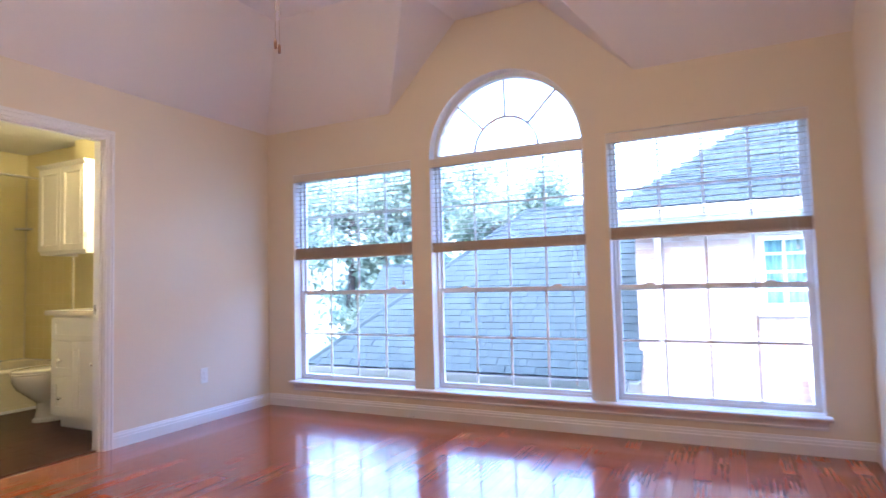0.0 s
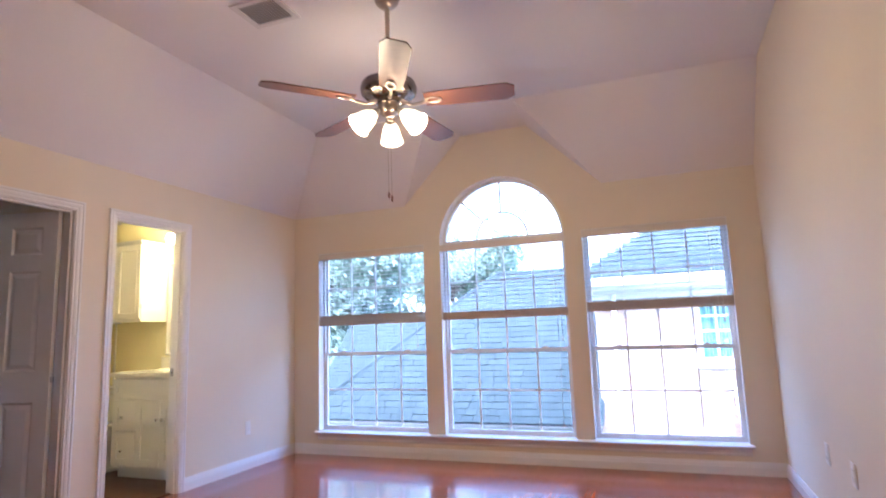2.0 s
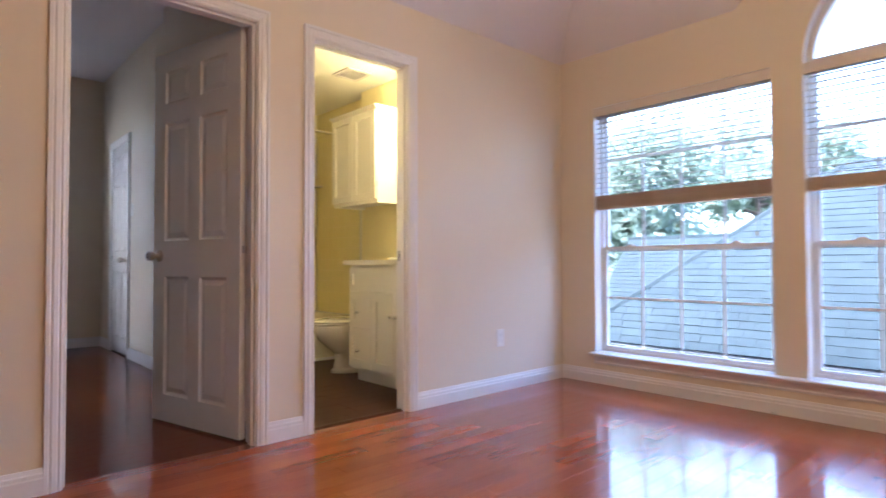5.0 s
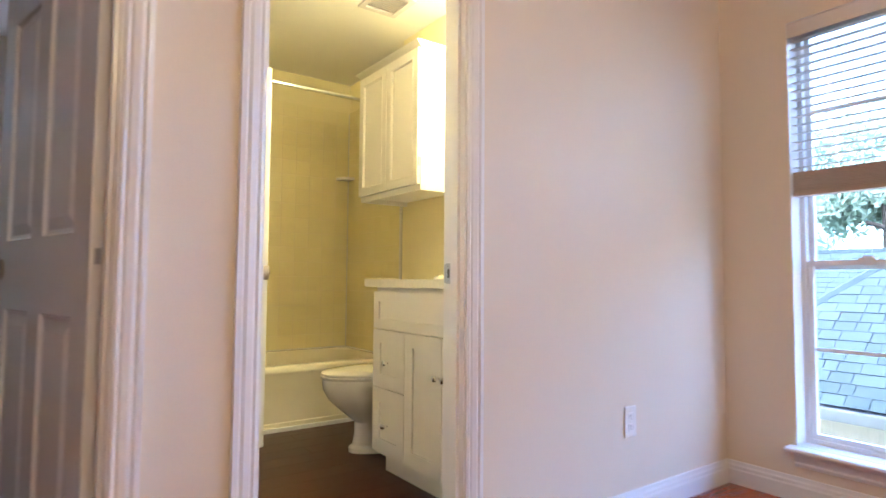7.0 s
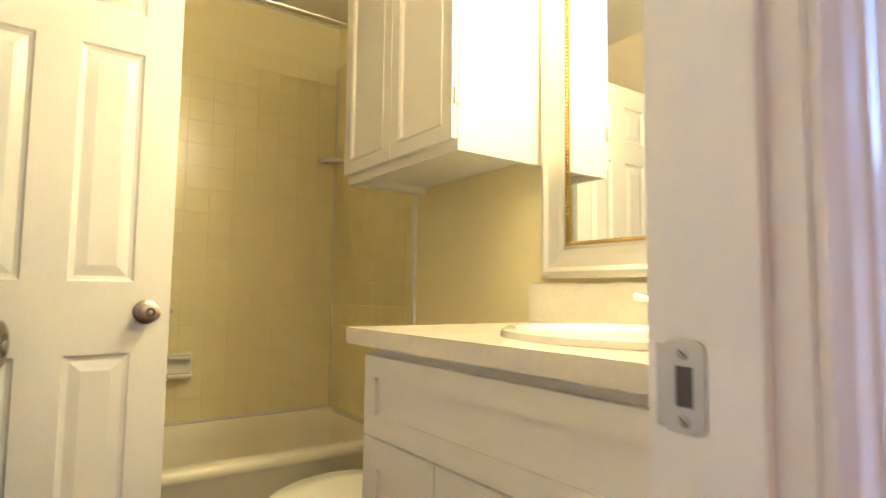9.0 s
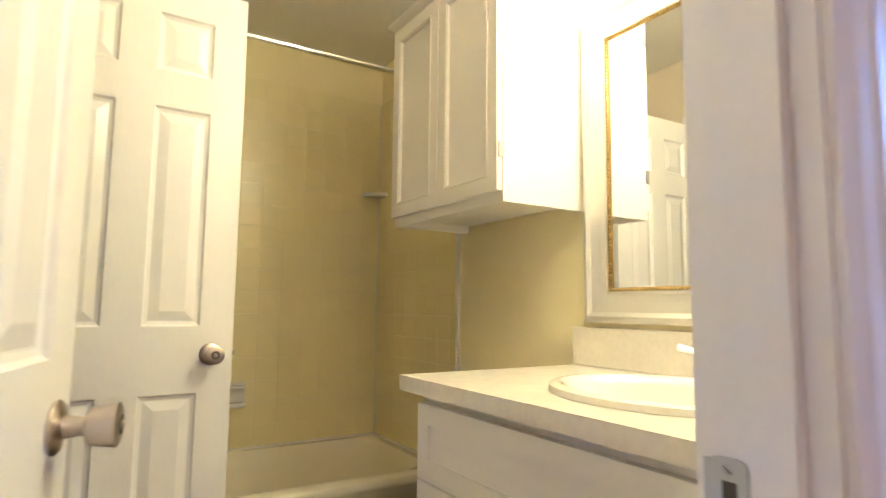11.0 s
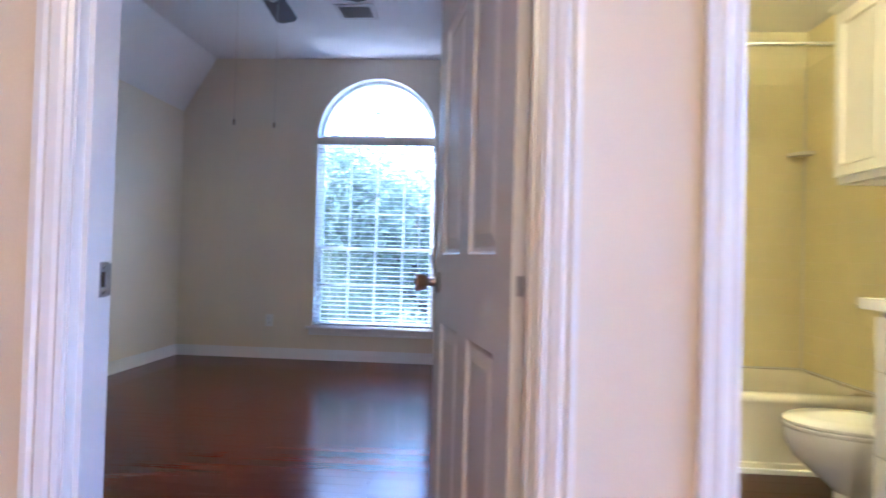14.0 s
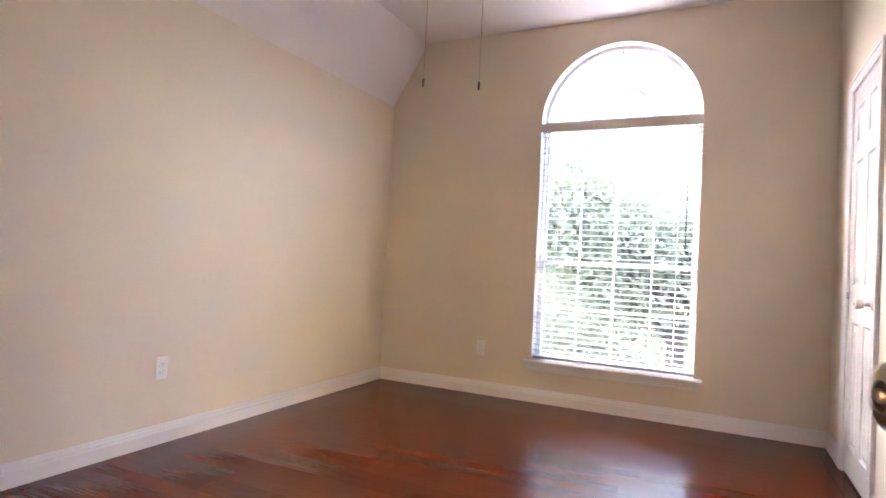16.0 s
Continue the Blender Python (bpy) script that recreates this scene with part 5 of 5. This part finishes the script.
tree("oak_tree", "large live oak with a leaning dark trunk", (-10.6, 1.30, GZ), 5.9, 4.0, (-0.03, 0.09), 85000, 3, 0.18, 0.062, 0.26)
tree("oak_tree", "spreading live oak beyond the lawn", (-15.5, -3.2, GZ), 6.6, 3.9, (0.03, -0.05), 30000, 5, 0.15, 0.08, 0.24)
tree("oak_tree", "live oak over the footpath", (-17.5, 2.6, GZ), 7.4, 4.4, (0.0, 0.05), 30000, 8, 0.15, 0.08, 0.26)
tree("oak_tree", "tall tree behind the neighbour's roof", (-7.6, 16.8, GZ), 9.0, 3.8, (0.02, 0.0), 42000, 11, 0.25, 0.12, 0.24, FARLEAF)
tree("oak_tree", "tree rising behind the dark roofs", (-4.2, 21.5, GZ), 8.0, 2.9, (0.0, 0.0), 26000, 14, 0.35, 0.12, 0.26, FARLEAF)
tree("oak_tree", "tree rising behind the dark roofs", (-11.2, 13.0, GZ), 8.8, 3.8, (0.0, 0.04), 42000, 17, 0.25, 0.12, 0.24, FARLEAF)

# ---- pieces: boards, tiles, bricks, shingles ----
def quad_piece(bm, m, a, c, h, bev):
    """A flat board a x c with softened top edges, top at z 0, into a bmesh or as its own mesh."""
    pts = [[(0, 0, -h), (a, 0, -h), (a, c, -h), (0, c, -h)], [(0, 0, -bev), (a, 0, -bev), (a, c, -bev), (0, c, -bev)], [(bev, bev, 0), (a - bev, bev, 0), (a - bev, c - bev, 0), (bev, c - bev, 0)]]
    vs = [[bm.verts.new(m @ Vector(p)) for p in r] for r in pts]
    for p, q in zip(vs, vs[1:]):
        for i in range(4):
            bm.faces.new((p[i], p[(i + 1) % 4], q[(i + 1) % 4], q[i]))
    bm.faces.new(vs[-1])
    return bm


def raw_mesh(name, bm, mat):
    me = bpy.data.meshes.new(name)
    bm.to_mesh(me)
    bm.free()
    me.materials.append(mat)
    return me


def lay_boards(name, label, x0, x1, y0, y1, width, mat, near, seed, lengths=(0.45, 0.7, 0.95, 1.2, 1.5)):
    """Strip flooring along y. near(x, y): boards laid as single pieces, 300 at most; the rest is one part."""
    rnd = random.Random(seed)
    fl = tagged(new(name), label, "floor", "", "structure")
    shared = {}
    rest = bmesh.new()
    count = 0
    n = round((x1 - x0) / width)
    w = (x1 - x0) / n
    for i in range(n):
        y = y0 - rnd.uniform(0, 0.8)
        while y < y1:
            ln = rnd.choice(lengths)
            a, c = max(y, y0), min(y + ln, y1)
            y += ln
            if c - a < 0.02:
                continue
            x = x0 + i * w
            if near(x, (a + c) / 2) and count < 300:
                key = round(c - a, 3)
                if key not in shared:
                    shared[key] = raw_mesh("board", quad_piece(bmesh.new(), Matrix(), w - 0.0006, key - 0.0006, 0.012, 0.0004), mat)
                ob = new("board", shared[key])
                ob.parent, ob.location = fl, (x, a, rnd.uniform(-0.0002, 0))
                count += 1
            else:
                quad_piece(rest, Matrix.Translation((x, a, 0)), w - 0.0006, c - a - 0.0006, 0.012, 0.0004)
    tagged(part("boards", rest, mat, fl), kind="stuff")
    return fl


lay_boards("floor", "glossy red oak strip floor", -0.06, XR, YB, YW, 0.0826, OAK, lambda x, y: y > 1.6, 1)
lay_boards("floor_bedroom", "glossy darker red oak strip floor of the bedroom", BX, -0.0605, BY0, 2.72, 0.0826, DIMOAK, lambda x, y: x < -0.9, 2)
lay_boards("floor_closet", "red oak strip floor behind the return", BX, -2.06, 2.7205, 3.5, 0.0826, DIMOAK, lambda x, y: False, 4)
lay_boards("floor_bath", "dark brown plank floor of the bath", TX, -0.0605, 2.852, TY, 0.125, VINYLFLOOR, lambda x, y: True, 3, (0.9, 1.2))

# wall tiles round the tub
TS = 0.108
tm = raw_mesh("tile", quad_piece(bmesh.new(), Matrix(), TS - 0.002, TS - 0.002, 0.007, 0.0012), TILE)
tw = tagged(new("tile_wall_west"), "cream square wall tiles over the tub", "tiles", "", "structure")
part("grout", boxes((TX - 0.0105, TX - 0.0009, 2.996, TY - 0.0005, 0.30, 2.21)), GROUT, tw)
rot = Matrix(((0, 0, 1), (1, 0, 0), (0, 1, 0))).to_4x4()
for i in range(13):
    for j in range(17):
        t = new("tile", tm)
        t.parent = tw
        t.matrix_basis = Matrix.Translation((TX, TY - 0.012 - TS * (i + 1), 0.376 + TS * j)) @ rot
tn = tagged(new("tile_wall_north"), "cream square wall tiles at the tub's faucet end", "tiles", "", "structure")
part("grout", boxes((TX - 0.003, -1.7275, TY - 0.0111, TY - 0.001, 0.30, 2.21)), GROUT, tn)
rot = Matrix(((1, 0, 0), (0, 0, -1), (0, 1, 0))).to_4x4()
for i in range(9):
    for j in range(17):
        t = new("tile", tm)
        t.parent = tn
        t.matrix_basis = Matrix.Translation((TX + 0.002 + TS * i * 0.985, TY - 0.012, 0.376 + TS * j)) @ rot

# bricks of the upper wall
def in_window(u0, u1, v0, v1):
    return u1 > NW[0] - 0.005 and u0 < NW[1] + 0.005 and v1 > NW[2] - 0.08 and v0 < NW[3] + 0.005


bw, bh = 0.203, 0.0675
bmesh_one = boxes((0, bw - 0.010, -0.008, 0.01, 0, bh - 0.010), bevel=0.002)
bme = raw_mesh("brick", bmesh_one, BRICK)
rest = bmesh.new()
count = 0
rnd = random.Random(6)
upper = bpy.data.objects["wall_upper"]
for j in range(int((UP["top"] - 0.15 + 1.6) / bh)):
    z = -1.6 + j * bh
    x = UP["x0"] + (0 if j % 2 else -bw / 2)
    while x < 6.6:
        a, c = max(x, UP["x0"]), x + bw - 0.010
        if c - a > 0.03 and not in_window(a, c, z, z + bh):
            if a == x and 2.6 < x < 4.7 and z > -0.2 and count < 300:
                b = new("brick", bme)
                b.parent, b.location = upper, Vector((x, UP["y"] + rnd.uniform(-0.001, 0.002), z)) - house.location - upper.location
                count += 1
            else:
                hull(rest, [[(a, y, z), (c, y, z), (c, y, z + bh - 0.010), (a, y, z + bh - 0.010)] for y in (UP["y"] - 0.008, UP["y"] + 0.001)])
        x += bw
tagged(part("bricks", rest, BRICK, upper), kind="stuff")


def shingle_slope(owner, p0, ux, up, width, length, left=0.0, right=0.0, single=0, seed=1):
    """Courses of shingle tabs on a slope. p0: eave corner; ux along the eave; up the slope; left, right: how far the ends step in for each metre of rise."""
    rnd = random.Random(seed)
    p0, ux, up = Vector(p0), Vector(ux).normalized(), Vector(up).normalized()
    nrm = ux.cross(up).normalized()
    rot = Matrix((ux, up, nrm)).transposed()
    e, tabw = 0.127, 0.18
    me = raw_mesh("shingle", boxes((0, tabw - 0.006, 0, e * 1.25, 0.001, 0.011)), SHINGLE)
    rest = bmesh.new()
    made = 0
    off = Vector((0, 0, 0))
    o = owner
    while o:
        off += o.location
        o = o.parent
    tiltm = Matrix.Rotation(radians(-3.2), 4, "X")
    for j in range(int(length / e)):
        s = j * e
        a, c = left * s, width - right * s
        x = a - rnd.uniform(0, tabw)
        while x < c:
            tw_ = tabw * rnd.choice((0.62, 1.0, 1.0, 1.35))
            b0, b1 = max(x, a), min(x + tw_, c)
            x += tw_
            if b1 - b0 < 0.03:
                continue
            org = p0 + ux * b0 + up * s
            lift = rnd.choice((0.0, 0.0, 0.004))
            M = Matrix.Translation(org + nrm * (0.006 + lift)) @ rot.to_4x4() @ tiltm
            if single and made < single and abs(b1 - b0 - tabw) < 0.001:
                sh = new("shingle", me)
                sh.parent = owner
                sh.matrix_basis = Matrix.Translation(-off) @ M
                made += 1
            else:
                hull(rest, [[M @ Vector(p) for p in ((0, 0, z), (b1 - b0 - 0.006, 0, z), (b1 - b0 - 0.006, e * 1.25, z), (0, e * 1.25, z))] for z in (0.001, 0.011)])
    tagged(part("shingles", rest, SHINGLE, owner), kind="stuff")


sl = math.hypot(1, SLOPE)
run = (LOW["ry"] - LOW["y"]) * math.hypot(1, LOW["slope"])
shingle_slope(low, (LOW["x0"], LOW["y"] - 0.03, LOW["z"] + 0.0), (1, 0, 0), (0, 1, LOW["slope"]), LOW["x1"] - LOW["x0"], run, (LOW["rx0"] - LOW["x0"]) / run, 0.0, 300, 21)
rake = 3.6 * sl
shingle_slope(bpy.data.objects["upper_roof"], (hx, hy - 0.03, ez), (1, 0, 0), (0, 1, SLOPE), UP["x1"] - hx, rake, 3.6 / rake, 0.0, 300, 22)
shingle_slope(bpy.data.objects["lean_to_roof"], (4.42, 7.18, -0.55), (1, 0, 0), (0, 1.09, 0.85), 3.0, 1.36, 0, 0, 0, 23)
shingle_slope(bpy.data.objects["front_roof"], (-5.1, 12.57, -0.9), (1, 0, 0), (0, 1, 1), 9.1, 3.39, 0.0, 0.0, 0, 24)
# ridge and hip caps of the low roof
bm = bmesh.new()
for a, c in (((LOW["rx0"], LOW["ry"], zr), (2.7, LOW["ry"], zr)), ((LOW["x0"], LOW["y"], LOW["z"]), (LOW["rx0"], LOW["ry"], zr))):
    a, c = Vector(a), Vector(c)
    n = int((c - a).length / 0.15)
    for i in range(n):
        p, q = a.lerp(c, i / n), a.lerp(c, (i + 1.2) / n)
        tube(bm, [p + Vector((0, 0, 0.012)), q + Vector((0, 0, 0.024))], 0.05, 6)
tagged(part("ridge_caps", bm, SHINGLE, house), kind="stuff")
